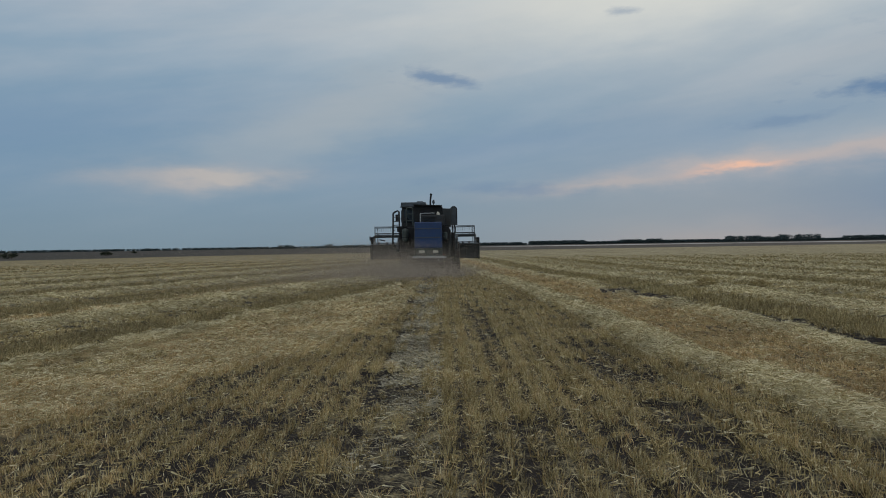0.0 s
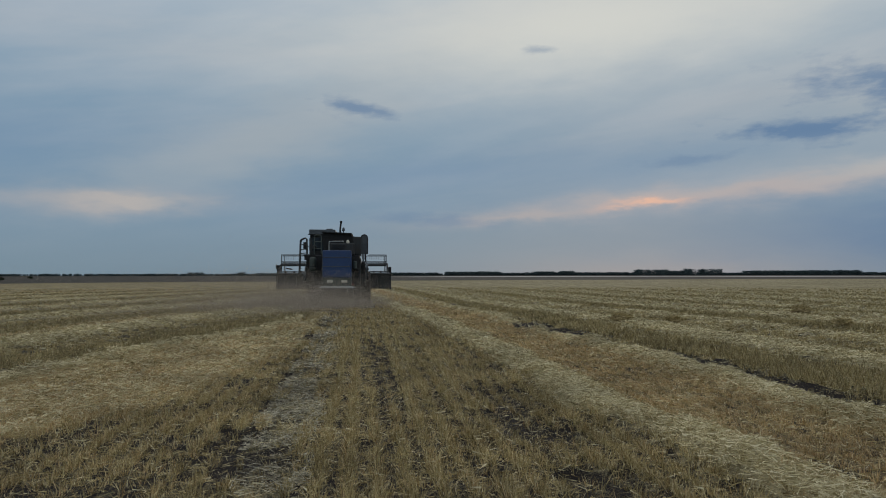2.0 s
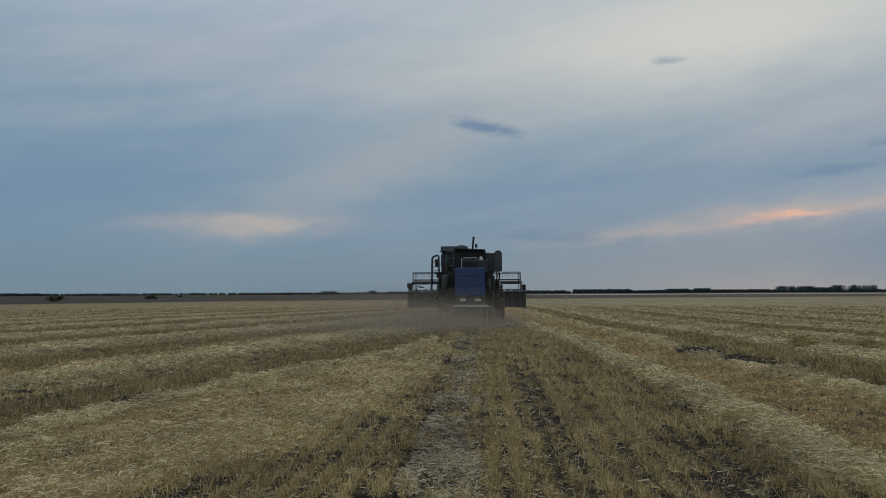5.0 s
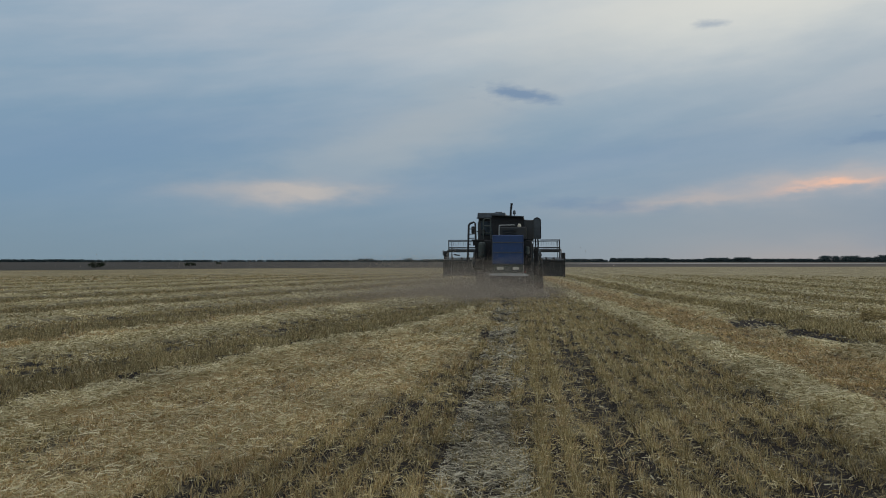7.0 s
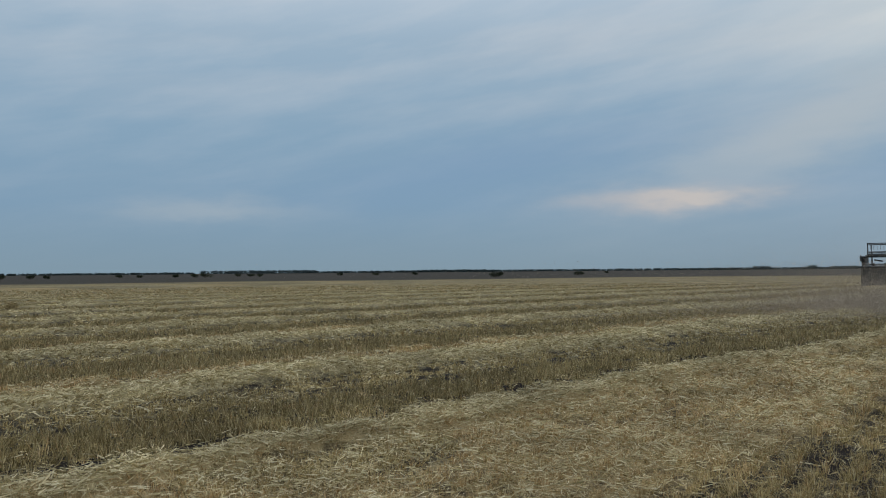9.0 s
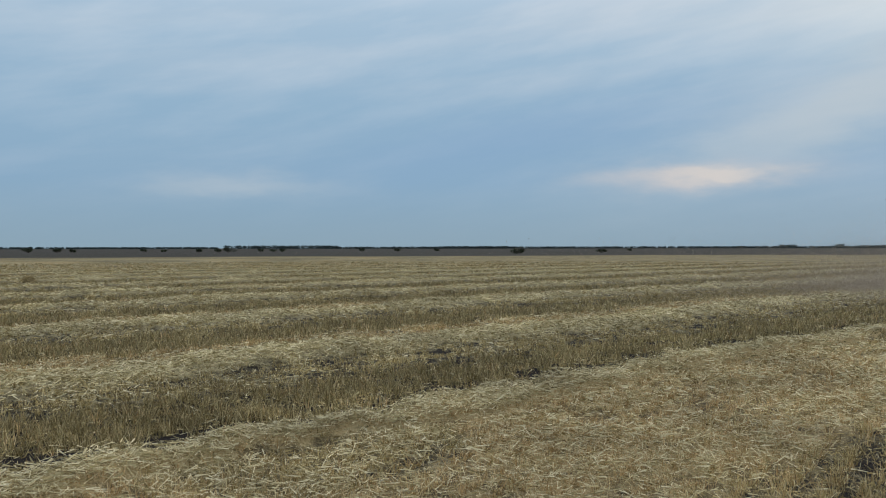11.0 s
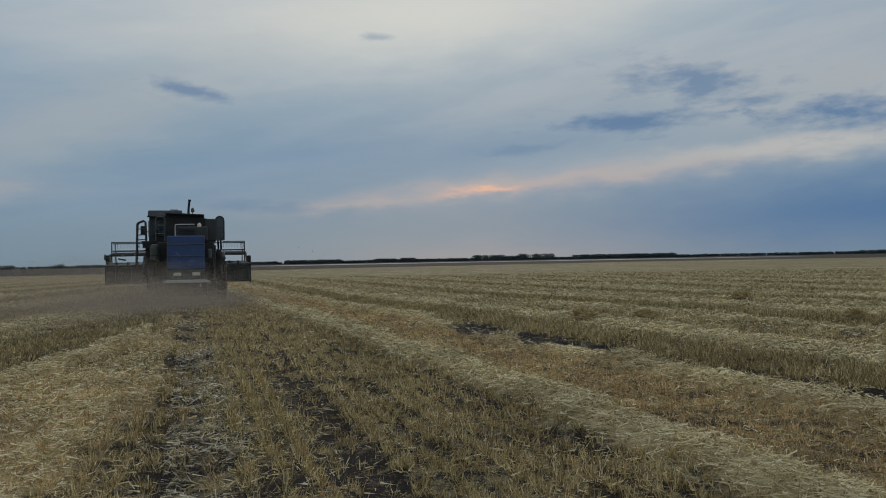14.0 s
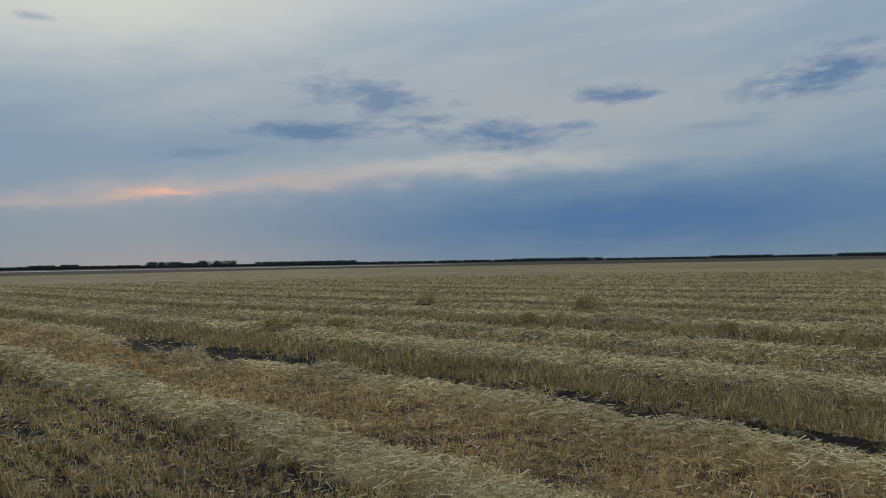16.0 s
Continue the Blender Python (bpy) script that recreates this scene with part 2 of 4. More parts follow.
def vnoise(x, y, size, seed=0):
    """Smooth value noise from 0 to 1."""
    x, y = x / size, y / size
    ix, iy = np.floor(x), np.floor(y)
    fx, fy = x - ix, y - iy
    fx, fy = fx * fx * (3 - 2 * fx), fy * fy * (3 - 2 * fy)
    a, b = lattice(ix, iy, seed), lattice(ix + 1, iy, seed)
    c, d = lattice(ix, iy + 1, seed), lattice(ix + 1, iy + 1, seed)
    return (a * (1 - fx) + b * fx) * (1 - fy) + (c * (1 - fx) + d * fx) * fy


def band(u, lo, hi, soft=0.12):
    """1 between lo and hi, falling off over soft."""
    return np.clip((u - lo) / soft + 0.5, 0, 1) * np.clip((hi - u) / soft + 0.5, 0, 1)


def field(x, y):
    """What covers the field at x, y: litter, standing stubble, its height, how reddish and how grey it is, ground relief."""
    wob = (vnoise(x, y, 1.7, 1) - 0.5) * 0.35 + (vnoise(x, y, 0.5, 2) - 0.5) * 0.22 + (vnoise(x, y, 7.0, 8) - 0.5) * 0.5
    ul = x - 0.24 * (y - 15) + wob * 1.1
    ur = x + 0.035 * (y - 18) + wob * 0.8
    uc = x + wob * 0.35 + (vnoise(x, y, 0.22, 9) - 0.5) * 0.22
    west = (ul < -3.9) & (uc < -1.6)
    wedge = ~west & (uc < -1.05)
    east = ur > 3.2
    mid = ~west & ~wedge & ~east
    n_big = vnoise(x, y, 2.6, 3)
    clump = vnoise(x, y, 0.45, 4)
    litter, stub, tall = np.full(x.shape, 0.3), np.full(x.shape, 0.7), np.full(x.shape, 0.15)
    rust, grey, relief = np.zeros(x.shape), np.zeros(x.shape), np.zeros(x.shape)
    # swaths to the west: dark stubble bank, litter, windrow, reddish stubble
    p = np.mod(-ul - 5.7, 6.55)
    dark = np.maximum(band(p, -1, 1.15), band(p, 5.3, 7))
    edge = band(ul, -4.45, -3.9)
    pale = np.maximum(band(p, 2.4, 3.5, 0.5) * (0.55 + 0.5 * n_big), edge)
    red = band(p, 3.4, 5.3, 0.4)
    clods = band(ul, -5.6, -4.5, 0.25) * (vnoise(x, y, 0.7, 16) > 0.42)
    lw = np.clip(0.30 + 0.62 * pale - 0.34 * dark + 0.08 * red, 0, 1)
    sw = np.clip(0.5 + 0.45 * dark - 0.35 * pale + 0.1 * red - 0.8 * clods, 0, 1)
    tw = 0.095 + 0.06 * dark + 0.01 * red
    rw, gw = 0.75 * red + 0.05 * dark, 0.8 * dark
    hw = 0.10 * pale - 0.03 * dark
    # the tapering strip between: straw and reddish stubble, then brown rows
    straw_side = band(ul, -4.2, -1.3, 0.5)
    lm = np.clip(0.12 + 0.34 * straw_side + 0.25 * (n_big - 0.5), 0, 1)
    sm = 0.76 - 0.05 * straw_side
    rm = 0.2 + 0.55 * straw_side * (n_big > 0.45)
    hm = 0.05 * straw_side * n_big
    bare = band(uc, -2.9, -1.2, 0.4) * (1 - straw_side) * (vnoise(x, y, 0.9, 5) > 0.54) * (y < 14)
    lm, sm = lm * (1 - 0.6 * bare), sm * (1 - 0.62 * bare)
    # the machine's own lane: pale wheel track, brown ridge, dark wheel track, rows
    track = band(uc, -0.56 - 0.006 * y, -0.08 - 0.012 * y, 0.14)
    flank = band(uc, -0.9 - 0.006 * y, -0.54 - 0.006 * y, 0.12) * (0.35 + 0.65 * (vnoise(x, y, 0.9, 14) > 0.42))
    fresh = np.clip((y - 8.5) / 4, 0, 1)
    rut = band(uc, 0.50 - 0.16 * fresh, 0.68 + 0.16 * fresh, 0.18) * (0.5 + 0.42 * fresh) * np.clip((27 - y) / 8, 0.3, 1)
    rut2 = band(uc, 1.74, 2.34, 0.22) * np.clip((15 - y) / 5, 0.25, 1) * (0.5 + 0.5 * (vnoise(x, y, 0.8, 19) > 0.36))
    furrow = band(uc, 1.20, 1.38, 0.1) * 0.6 * (vnoise(x, y, 1.3, 15) > 0.35)
    lane_dark = np.clip(rut + rut2 + furrow + flank, 0, 1)
    lc = np.clip(0.20 + 0.06 * track - 0.13 * lane_dark, 0.04, 1)
    sc = np.clip(1.0 - 0.8 * track - 0.88 * lane_dark, 0, 1)
    tc = np.full(x.shape, 0.115)
    hc = -0.05 * track - 0.07 * lane_dark
    wind = band(ur, 2.42 + 0.35 * np.clip((10 - y) / 5, 0, 1), 3.08 + 0.5 * np.clip((9 - y) / 4, 0, 1), 0.32)
    # swaths to the east
    q = np.mod(ur - 6.05, 6.6)
    bank = band(q, 0.0, 1.5, 0.25)
    pe = np.maximum(band(q, 1.7, 2.9, 0.5), band(q, 4.9, 5.7, 0.4) * 0.6) * (0.35 + 0.5 * n_big)
    first = band(ur, 3.2, 5.0, 0.3)
    pe = np.where(ur < 6.0, band(ur, 4.75, 5.3, 0.25), pe)
    soil = band(ur, 5.25, 5.95, 0.25) * (0.15 + 0.5 * (vnoise(x, y, 2.2, 6) > 0.6))
    soil = np.maximum(soil, np.exp(-((ur - 5.45 + 0.9 * (vnoise(x, y, 0.8, 17) - 0.5)) / 0.42) ** 2 - ((y - 21.5) / 2.8) ** 2) * (2.4 + 1.2 * clump))
    soil = np.maximum(soil, 1.3 * band(ur, 5.55, 6.0, 0.15) * band(y, 9.5, 15.5, 1.5))
    soil = np.clip(soil, 0, 1)
    le = np.clip(0.31 + 0.62 * pe - 0.15 * bank - 0.05 * first, 0, 1) * (1 - 0.95 * soil)
    se = np.clip(0.62 + 0.33 * bank - 0.4 * pe - 0.85 * soil + 0.38 * first, 0, 1)
    te = 0.10 + 0.055 * bank - 0.01 * first
    re, ge = 0.8 * first, 0.45 * bank + 0.15
    he = 0.09 * pe * (1 - soil) - 0.07 * soil

    def pick(a, b, c, d):
        return np.where(west, a, np.where(wedge, b, np.where(east, d, c)))

    litter = np.maximum(pick(lw, lm, lc, le), wind * (0.52 + 0.35 * n_big + 0.4 * vnoise(x, y, 0.55, 18)))
    stub = pick(sw, sm, sc, se) * (1 - 0.8 * wind)
    tall = pick(tw, 0.095 + 0.02 * n_big, tc, te)
    rust, grey = pick(rw, rm, 0.12 + 0 * x, re), pick(gw, 0 * x, 0.15 + 0 * x, ge)
    clots = np.clip(vnoise(x, y, 0.42, 22) * 1.5 - 0.45, 0, 1) * np.clip(vnoise(x, y, 1.3, 23) * 2 - 0.4, 0, 1)
    heaped = np.clip(wind + np.where(west, pale, 0) + np.where(east, pe, 0) + 0.5 * np.where(wedge, straw_side, 0), 0, 1)
    relief = pick(hw, hm, hc, he) + 0.09 * wind + 0.11 * heaped * clots
    litter = np.clip(litter + 0.25 * (clump - 0.5) + 0.25 * heaped * (clots - 0.3), 0, 1)
    stub = np.clip(stub * (0.38 + 1.22 * clump), 0, 1)
    return litter, stub, tall, rust, grey, relief


def relief_at(x, y):
    """Height of the ground."""
    near = np.clip((70 - np.hypot(x, y - 8)) / 20, 0, 1)
    lumps = (vnoise(x, y, 0.35, 11) - 0.5) * 0.045 + (vnoise(x, y, 1.4, 12) - 0.5) * 0.05
    return slope(x, y) + near * (field(x, y)[5] + lumps)


def axis(lo, hi, step, out_lo, out_hi, step2, end):
    """Grid lines: fine from lo to hi, coarser to out_lo and out_hi, then widening to the end on both sides."""
    mid = list(np.arange(lo, hi, step))
    a, b = list(np.arange(out_lo, lo, step2)), list(np.arange(hi, out_hi, step2))
    up, s, v = [], step2, out_hi
    while v < end:
        up.append(v)
        s *= 1.18
        v += s
    down, s, v = [], step2, out_lo - step2
    while v > -end:
        down.append(v)
        s *= 1.18
        v -= s
    return np.array([-end] + down[::-1] + a + mid + b + up + [end])


xs = axis(-9.0, 9.5, 0.1, -56, 56, 0.6, 4900.0)
ys = axis(3.0, 28.0, 0.16, -10, 140, 1.0, 4900.0)
gx, gy = np.meshgrid(xs, ys)
nx, ny = len(xs), len(ys)
px, py = gx.ravel(), gy.ravel()
idx = np.arange(nx * ny).reshape(ny, nx)
quads = np.stack([idx[:-1, :-1], idx[:-1, 1:], idx[1:, 1:], idx[1:, :-1]], -1).reshape(-1, 4)


def big_mesh(name, verts, faces):
    """A mesh from arrays of corners and of faces that all have the same number of corners."""
    me = bpy.data.meshes.new(name)
    k = faces.shape[1]
    me.vertices.add(len(verts))
    me.vertices.foreach_set("co", np.ascontiguousarray(verts, dtype=np.float32).ravel())
    me.loops.add(faces.size)
    me.loops.foreach_set("vertex_index", np.ascontiguousarray(faces, dtype=np.int32).ravel())
    me.polygons.add(len(faces))
    me.polygons.foreach_set("loop_start", np.arange(0, faces.size, k, dtype=np.int32))
    me.update(calc_edges=True)
    return me


me = big_mesh("ground", np.stack([px, py, relief_at(px, py)], 1), quads)
litter, stub, tall, rust, grey, _ = field(px, py)
dist = np.hypot(px, py)
bearing = np.degrees(np.arctan2(px, py))
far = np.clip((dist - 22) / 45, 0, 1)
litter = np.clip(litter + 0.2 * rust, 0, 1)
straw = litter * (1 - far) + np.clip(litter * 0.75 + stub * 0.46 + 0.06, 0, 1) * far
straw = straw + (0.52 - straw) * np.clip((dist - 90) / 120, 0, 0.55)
edge_at = np.interp(bearing, [-60, -40, -20, -5, 10, 30, 60], [150, 150, 178, 190, 225, 280, 330]) + (vnoise(px, py, 40, 21) - 0.5) * 14
fallow = np.clip((dist - edge_at) / 10, 0, 1)
pale_strip = band(dist, 610, 740, 40) * band(bearing, 4, 40, 6)
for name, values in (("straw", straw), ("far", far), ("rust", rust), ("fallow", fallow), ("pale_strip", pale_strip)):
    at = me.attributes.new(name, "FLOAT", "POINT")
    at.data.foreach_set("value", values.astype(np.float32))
me.polygons.foreach_set("use_smooth", np.ones(len(quads), dtype=bool))
me.materials.append(FIELD)
tagged(new("ground", me), "harvested stubble field with straw swaths and bare soil", "ground", kind="structure")

# ---------------------------------------------------------------- stubble and straw
rng = np.random.default_rng(5)


def scatter(n):
    """Spots round the path, closer together near it."""
    along = rng.random(n)
    r = 8.0 * np.sqrt(np.expm1(rng.random(n) * np.log1p((95 / 8.0) ** 2)))
    r = np.maximum(r, 2.2 + rng.random(n))
    th = np.radians(rng.uniform(-76, 82, n))
    x, y = -0.4 * along + r * np.sin(th), 8.6 * along + r * np.cos(th)
    return x, y, np.maximum(np.hypot(x, np.maximum(np.maximum(y - 8.6, -y), 0)), 4.0)


def stalks(name, x, y, r, high, lean, width, mat, label, blades=6):
    """Tufts of cut stalks: each stalk a slim blade of its own that leans out of its tuft."""
    n = len(x)
    tuft = high * (0.65 + 0.5 * rng.random(n))
    x, y, r, tuft = (np.repeat(v, blades) for v in (x, y, r, tuft))
    n *= blades
    la = rng.uniform(0, 2 * np.pi, n)
    spread = np.abs(rng.normal(0, 0.026, n))
    x, y = x + np.cos(la) * spread, y + np.sin(la) * spread
    z = relief_at(x, y) - 0.01
    la = la + rng.normal(0, 0.7, n)
    w = width * (0.7 + 0.6 * rng.random(n)) * (r / 4.0) ** 0.85
    h = tuft * (0.5 + 0.6 * rng.random(n))
    lk = lean * rng.random(n) * h
    a = rng.uniform(0, 2 * np.pi, n)
    dx, dy = np.cos(a) * w / 2, np.sin(a) * w / 2
    v = np.stack([np.stack([x - dx, y - dy, z], 1), np.stack([x + dx, y + dy, z], 1),
                  np.stack([x + np.cos(la) * lk, y + np.sin(la) * lk, z + h], 1)], 1).reshape(-1, 3)
    mesh = big_mesh(name, v, np.arange(3 * n).reshape(n, 3))
    mesh.materials.append(mat)
    return tagged(new(name, mesh), label, "stubble", kind="stuff")


def strewn(name, x, y, r, length, lift, mat, label):
    """Loose straws lying over one another."""
    n = len(x)
    z = relief_at(x, y) + 0.01 + lift * rng.random(n) ** 1.5
    a = rng.uniform(0, 2 * np.pi, n)
    ln = length * (0.4 + 0.8 * rng.random(n)) * (1 + np.minimum(r, 20) / 80)
    w = 0.0046 * (0.8 + 0.5 * rng.random(n)) * (np.minimum(r, 40) / 4.0) ** 0.62
    tip = rng.normal(0, 0.5, n) * ln * 0.5
    dx, dy = np.cos(a) * ln / 2, np.sin(a) * ln / 2
    wx, wy = -np.sin(a) * w / 2, np.cos(a) * w / 2
    wz = rng.normal(0, 0.5, n) * w
    v = np.stack([np.stack([x - dx - wx, y - dy - wy, z - tip * 0.5 - wz], 1), np.stack([x - dx + wx, y - dy + wy, z - tip * 0.5 + wz], 1),
                  np.stack([x + dx, y + dy, z + tip * 0.5], 1)], 1).reshape(-1, 3)
    mesh = big_mesh(name, v, np.arange(3 * n).reshape(n, 3))
    mesh.materials.append(mat)
    return tagged(new(name, mesh), label, "straw", kind="stuff")


sx, sy, sr = scatter(300000)
# sown rows: pull the stalks to lines 0.23 m apart that follow each swath
west_side = (sx - 0.24 * (sy - 15) < -3.9) & (sx < -1.6)
row = np.where(west_side, sx - 0.24 * (sy - 15), sx)
shift = np.round(row / 0.23) * 0.23 + rng.normal(0, 0.036, len(row)) - row
sx = sx + np.where(sr < 30, shift, 0)
li, st, ta, ru, gr, _ = field(sx, sy)
clear = ~((np.abs(sx + 1.4) < 2.4) & (sy > 37) & (sy < 50))
keep = (rng.random(len(sx)) < st * np.clip((112 - sr) / 55, 0, 1)) & clear
roll_ = rng.random(len(sx))
is_red = keep & (roll_ < ru)
is_grey = keep & ~is_red & (roll_ < ru + gr)
is_brown = keep & ~is_red & ~is_grey
stalks("brown_stubble", sx[is_brown], sy[is_brown], sr[is_brown], ta[is_brown], 0.95, 0.0062, BROWN, "short brown cut stubble in rows on dark soil")
stalks("reddish_stubble", sx[is_red], sy[is_red], sr[is_red], ta[is_red], 1.0, 0.0062, RUST, "reddish tan cut stubble between the straw swaths")
stalks("grey_stubble", sx[is_grey], sy[is_grey], sr[is_grey], ta[is_grey], 0.85, 0.0062, GREY, "taller greyish brown stubble left in banks")
lx, ly, lr = scatter(2900000)
li, st, ta, ru, gr, _ = field(lx, ly)
fade = np.clip((112 - lr) / 55, 0, 1)
dice = rng.random(len(lx))
keep = dice < np.clip(li * 1.5 - 0.42, 0.012, 1) * fade
strewn("loose_straw", lx[keep], ly[keep], lr[keep], 0.125, 0.075, PALE, "pale loose straw lying in swaths on the stubble")
broken = ~keep & (dice > 1 - np.clip(st * 0.16 + 0.035, 0, 1)) & (lr < 30)
sparse = ~keep & ~broken & (dice < 0.5 * np.clip(vnoise(lx, ly, 0.5, 24) * 2.2 - 0.6, 0.05, 1)) & (lr < 22) & (np.abs(lx + 0.34 + 0.01 * ly) < 0.34)
strewn("trampled_straw", lx[sparse], ly[sparse], lr[sparse], 0.12, 0.05, ASH, "greyish trampled straw in the wheel track")
strewn("broken_stalk_litter", lx[broken], ly[broken], lr[broken], 0.085, 0.03, BROWN, "short broken brown stalks littering the soil")

# ---------------------------------------------------------------- helpers for things


def part(name, bm, mat, parent=None, label=""):
    """Link a bmesh as one mesh object under a thing or a part."""
    mesh = bpy.data.meshes.new(name)
    bmesh.ops.recalc_face_normals(bm, faces=bm.faces)
    bm.to_mesh(mesh)
    bm.free()
    if mat:
        mesh.materials.append(mat)
    ob = new(name, mesh)
    ob.parent = parent
    return tagged(ob, label)


def thing(name, m, label, category, group=""):
    ob = new(name)
    ob.empty_display_size = 0.2
    ob.matrix_world = m
    return tagged(ob, label, category, group)


def box(bm, x0, x1, y0, y1, z0, z1, bevel=0.02, taper=0.0):
    """A box with rounded edges, its top drawn in by taper on both sides."""
    r = bmesh.ops.create_cube(bm, size=1)
    for v in r["verts"]:
        up = v.co.z > 0
        k = taper if up else 0
        v.co = Vector(((x0 + x1) / 2 + v.co.x * (x1 - x0 - 2 * k), (y0 + y1) / 2 + v.co.y * (y1 - y0 - 2 * k), z1 if up else z0))
    if bevel:
        edges = list({e for v in r["verts"] for e in v.link_edges})
        bmesh.ops.bevel(bm, geom=edges, offset=bevel, segments=2, affect="EDGES", profile=0.5)
    return bm


def rod(bm, a, b, r=0.025, sides=8):
    """A round bar from a to b."""
    a, b = Vector(a), Vector(b)
    d = b - a
    m = Matrix.Translation((a + b) / 2) @ d.to_track_quat("Z", "Y").to_matrix().to_4x4()
    bmesh.ops.create_cone(bm, cap_ends=True, segments=sides, radius1=r, radius2=r, depth=d.length, matrix=m)
    return bm


def path_rod(bm, points, r=0.025):
    for a, b in zip(points, points[1:]):
        rod(bm, a, b, r)
    for p in points[1:-1]:
        bmesh.ops.create_icosphere(bm, subdivisions=1, radius=r * 1.05, matrix=Matrix.Translation(p))
    return bm


def turned(bm, profile, centre, axis="X", steps=28):
    """A body of rotation from (along, radius) pairs round an axis through centre."""
    rings = []
    for al, ra in profile:
        ring = []
        for i in range(steps):
            t = 2 * math.pi * i / steps
            c, s = ra * math.cos(t), ra * math.sin(t)
            o = (al, c, s) if axis == "X" else (c, al, s) if axis == "Y" else (c, s, al)
            ring.append(bm.verts.new(Vector(centre) + Vector(o)))
        rings.append(ring)
    for r0, r1 in zip(rings, rings[1:]):
        for i in range(steps):
            bm.faces.new((r0[i], r0[(i + 1) % steps], r1[(i + 1) % steps], r1[i]))
    bm.faces.new(rings[0])
    bm.faces.new(rings[-1][::-1])
    return bm


def plate(bm, outline, y0, y1, bevel=0.01):
    """An upright sheet: an outline of (x, z), from y0 to y1."""
    a = [bm.verts.new((x, y0, z)) for x, z in outline]
    b = [bm.verts.new((x, y1, z)) for x, z in outline]
    bm.faces.new(a)
    bm.faces.new(b[::-1])
    for i in range(len(a)):
        j = (i + 1) % len(a)
        bm.faces.new((a[i], b[i], b[j], a[j]))
    return bm


NB = bmesh.new

# ---------------------------------------------------------------- the combine harvester
NAVY = material("dark_blue_green_paint", (0.016, 0.024, 0.029), 0.65, 0.0, 0.35, 6.0, 0.1, (0.026, 0.024, 0.021))
BLUE = material("blue_sheet_paint", (0.012, 0.042, 0.128), 0.5, 0.0, 0.2, 5.0, 0.08, (0.019, 0.041, 0.108))
STEEL = material("dusty_grey_steel", (0.075, 0.088, 0.098), 0.65, 0.3, 0.3, 8.0, 0.1)
BARE = material("bright_worn_sheet", (0.50, 0.52, 0.50), 0.5, 0.2, 0.25, 9.0, 0.1)
DARK = material("dark_machinery", (0.011, 0.0115, 0.012), 0.75, 0.0, 0.5, 9.0, 0.2)
RUBBER = material("dusty_tyre_rubber", (0.022, 0.021, 0.020), 0.9, 0.0, 0.45, 14.0, 0.3)
OLIVE = material("green_grey_paint", (0.045, 0.058, 0.050), 0.6, 0.0, 0.25, 8.0, 0.1)
CREAM = material("cream_plastic", (0.55, 0.52, 0.42), 0.5, 0.0, 0.1, 10.0)
GLASS = material("dark_cab_glass", (0.012, 0.016, 0.020), 0.08, 0.0, 0.1, 4.0)
RED = material("reflector_red", (0.30, 0.03, 0.025), 0.35, 0.0, 0.1, 10.0)

AT = (-1.27, 46.9)
combine = thing("combine_harvester", pose(AT[0], AT[1], float(slope(np.array(AT[0]), np.array(AT[1]))) - 0.02, 0, 0, -0.8),
                "dusty dark combine harvester with blue rear hood on stubble", "combine harvester")
# the machine's own measures: x to its right, y forwards from the header's back sheet, z up
hull = part("body", box(NB(), -0.75, 1.55, -5.2, -0.9, 1.05, 2.65, 0.05), DARK, combine, "dark grimy threshing body")
part("side_panel", box(NB(), -0.82, -0.752, -5.0, -1.4, 1.2, 2.5, 0.02), NAVY, combine)
part("side_panel", box(NB(), 1.552, 1.62, -5.0, -1.4, 1.2, 2.5, 0.02), NAVY, combine)
flank = part("flank_cover", box(NB(), -1.24, -0.823, -4.7, -2.55, 1.22, 2.61, 0.06, 0.03), DARK, combine, "dark grimy drive cover")
for z in (1.55, 1.95, 2.3):
    part("cover_rib", box(NB(), -1.26, -0.86, -4.73, -4.69, z, z + 0.04, 0.008), NAVY, flank)
flank = part("flank_cover", box(NB(), 1.623, 1.88, -4.6, -2.55, 1.0, 2.32, 0.05, 0.03), DARK, combine, "dark grimy drive cover")
for z in (1.4, 1.8, 2.15):
    part("cover_rib", box(NB(), 1.64, 1.87, -4.63, -4.59, z, z + 0.04, 0.008), NAVY, flank)
part("feeder_house", box(NB(), -0.35, 1.05, -1.2, 0.1, 0.75, 1.75, 0.04, 0.05), NAVY, combine)

# rear hood of folded blue sheet in three fields
hood = part("rear_hood", box(NB(), -0.28, 1.16, -6.35, -5.1, 1.50, 2.86, 0.03), BLUE, combine, "blue painted sheet metal rear hood")
for z0, z1 in ((2.53, 2.83), (2.06, 2.50), (1.60, 2.03)):
    part("hood_panel", box(NB(), -0.24, 1.12, -6.372, -6.352, z0, z1, 0.008), BLUE, hood)
for z in (2.515, 2.045):
    part("hood_rib", box(NB(), -0.27, 1.15, -6.40, -6.353, z - 0.02, z + 0.02, 0.008), STEEL, hood, "pale worn edge of the hood")
part("hood_corner", path_rod(NB(), [(-0.27, -6.33, 1.5), (-0.27, -6.33, 2.84)], 0.022), STEEL, hood)
part("hood_corner", path_rod(NB(), [(1.15, -6.33, 1.5), (1.15, -6.33, 2.84)], 0.022), BLUE, hood)
beam = part("rear_frame", box(NB(), -0.26, 1.17, -6.30, -5.3, 1.08, 1.49, 0.03), OLIVE, combine, "dusty green rear frame")
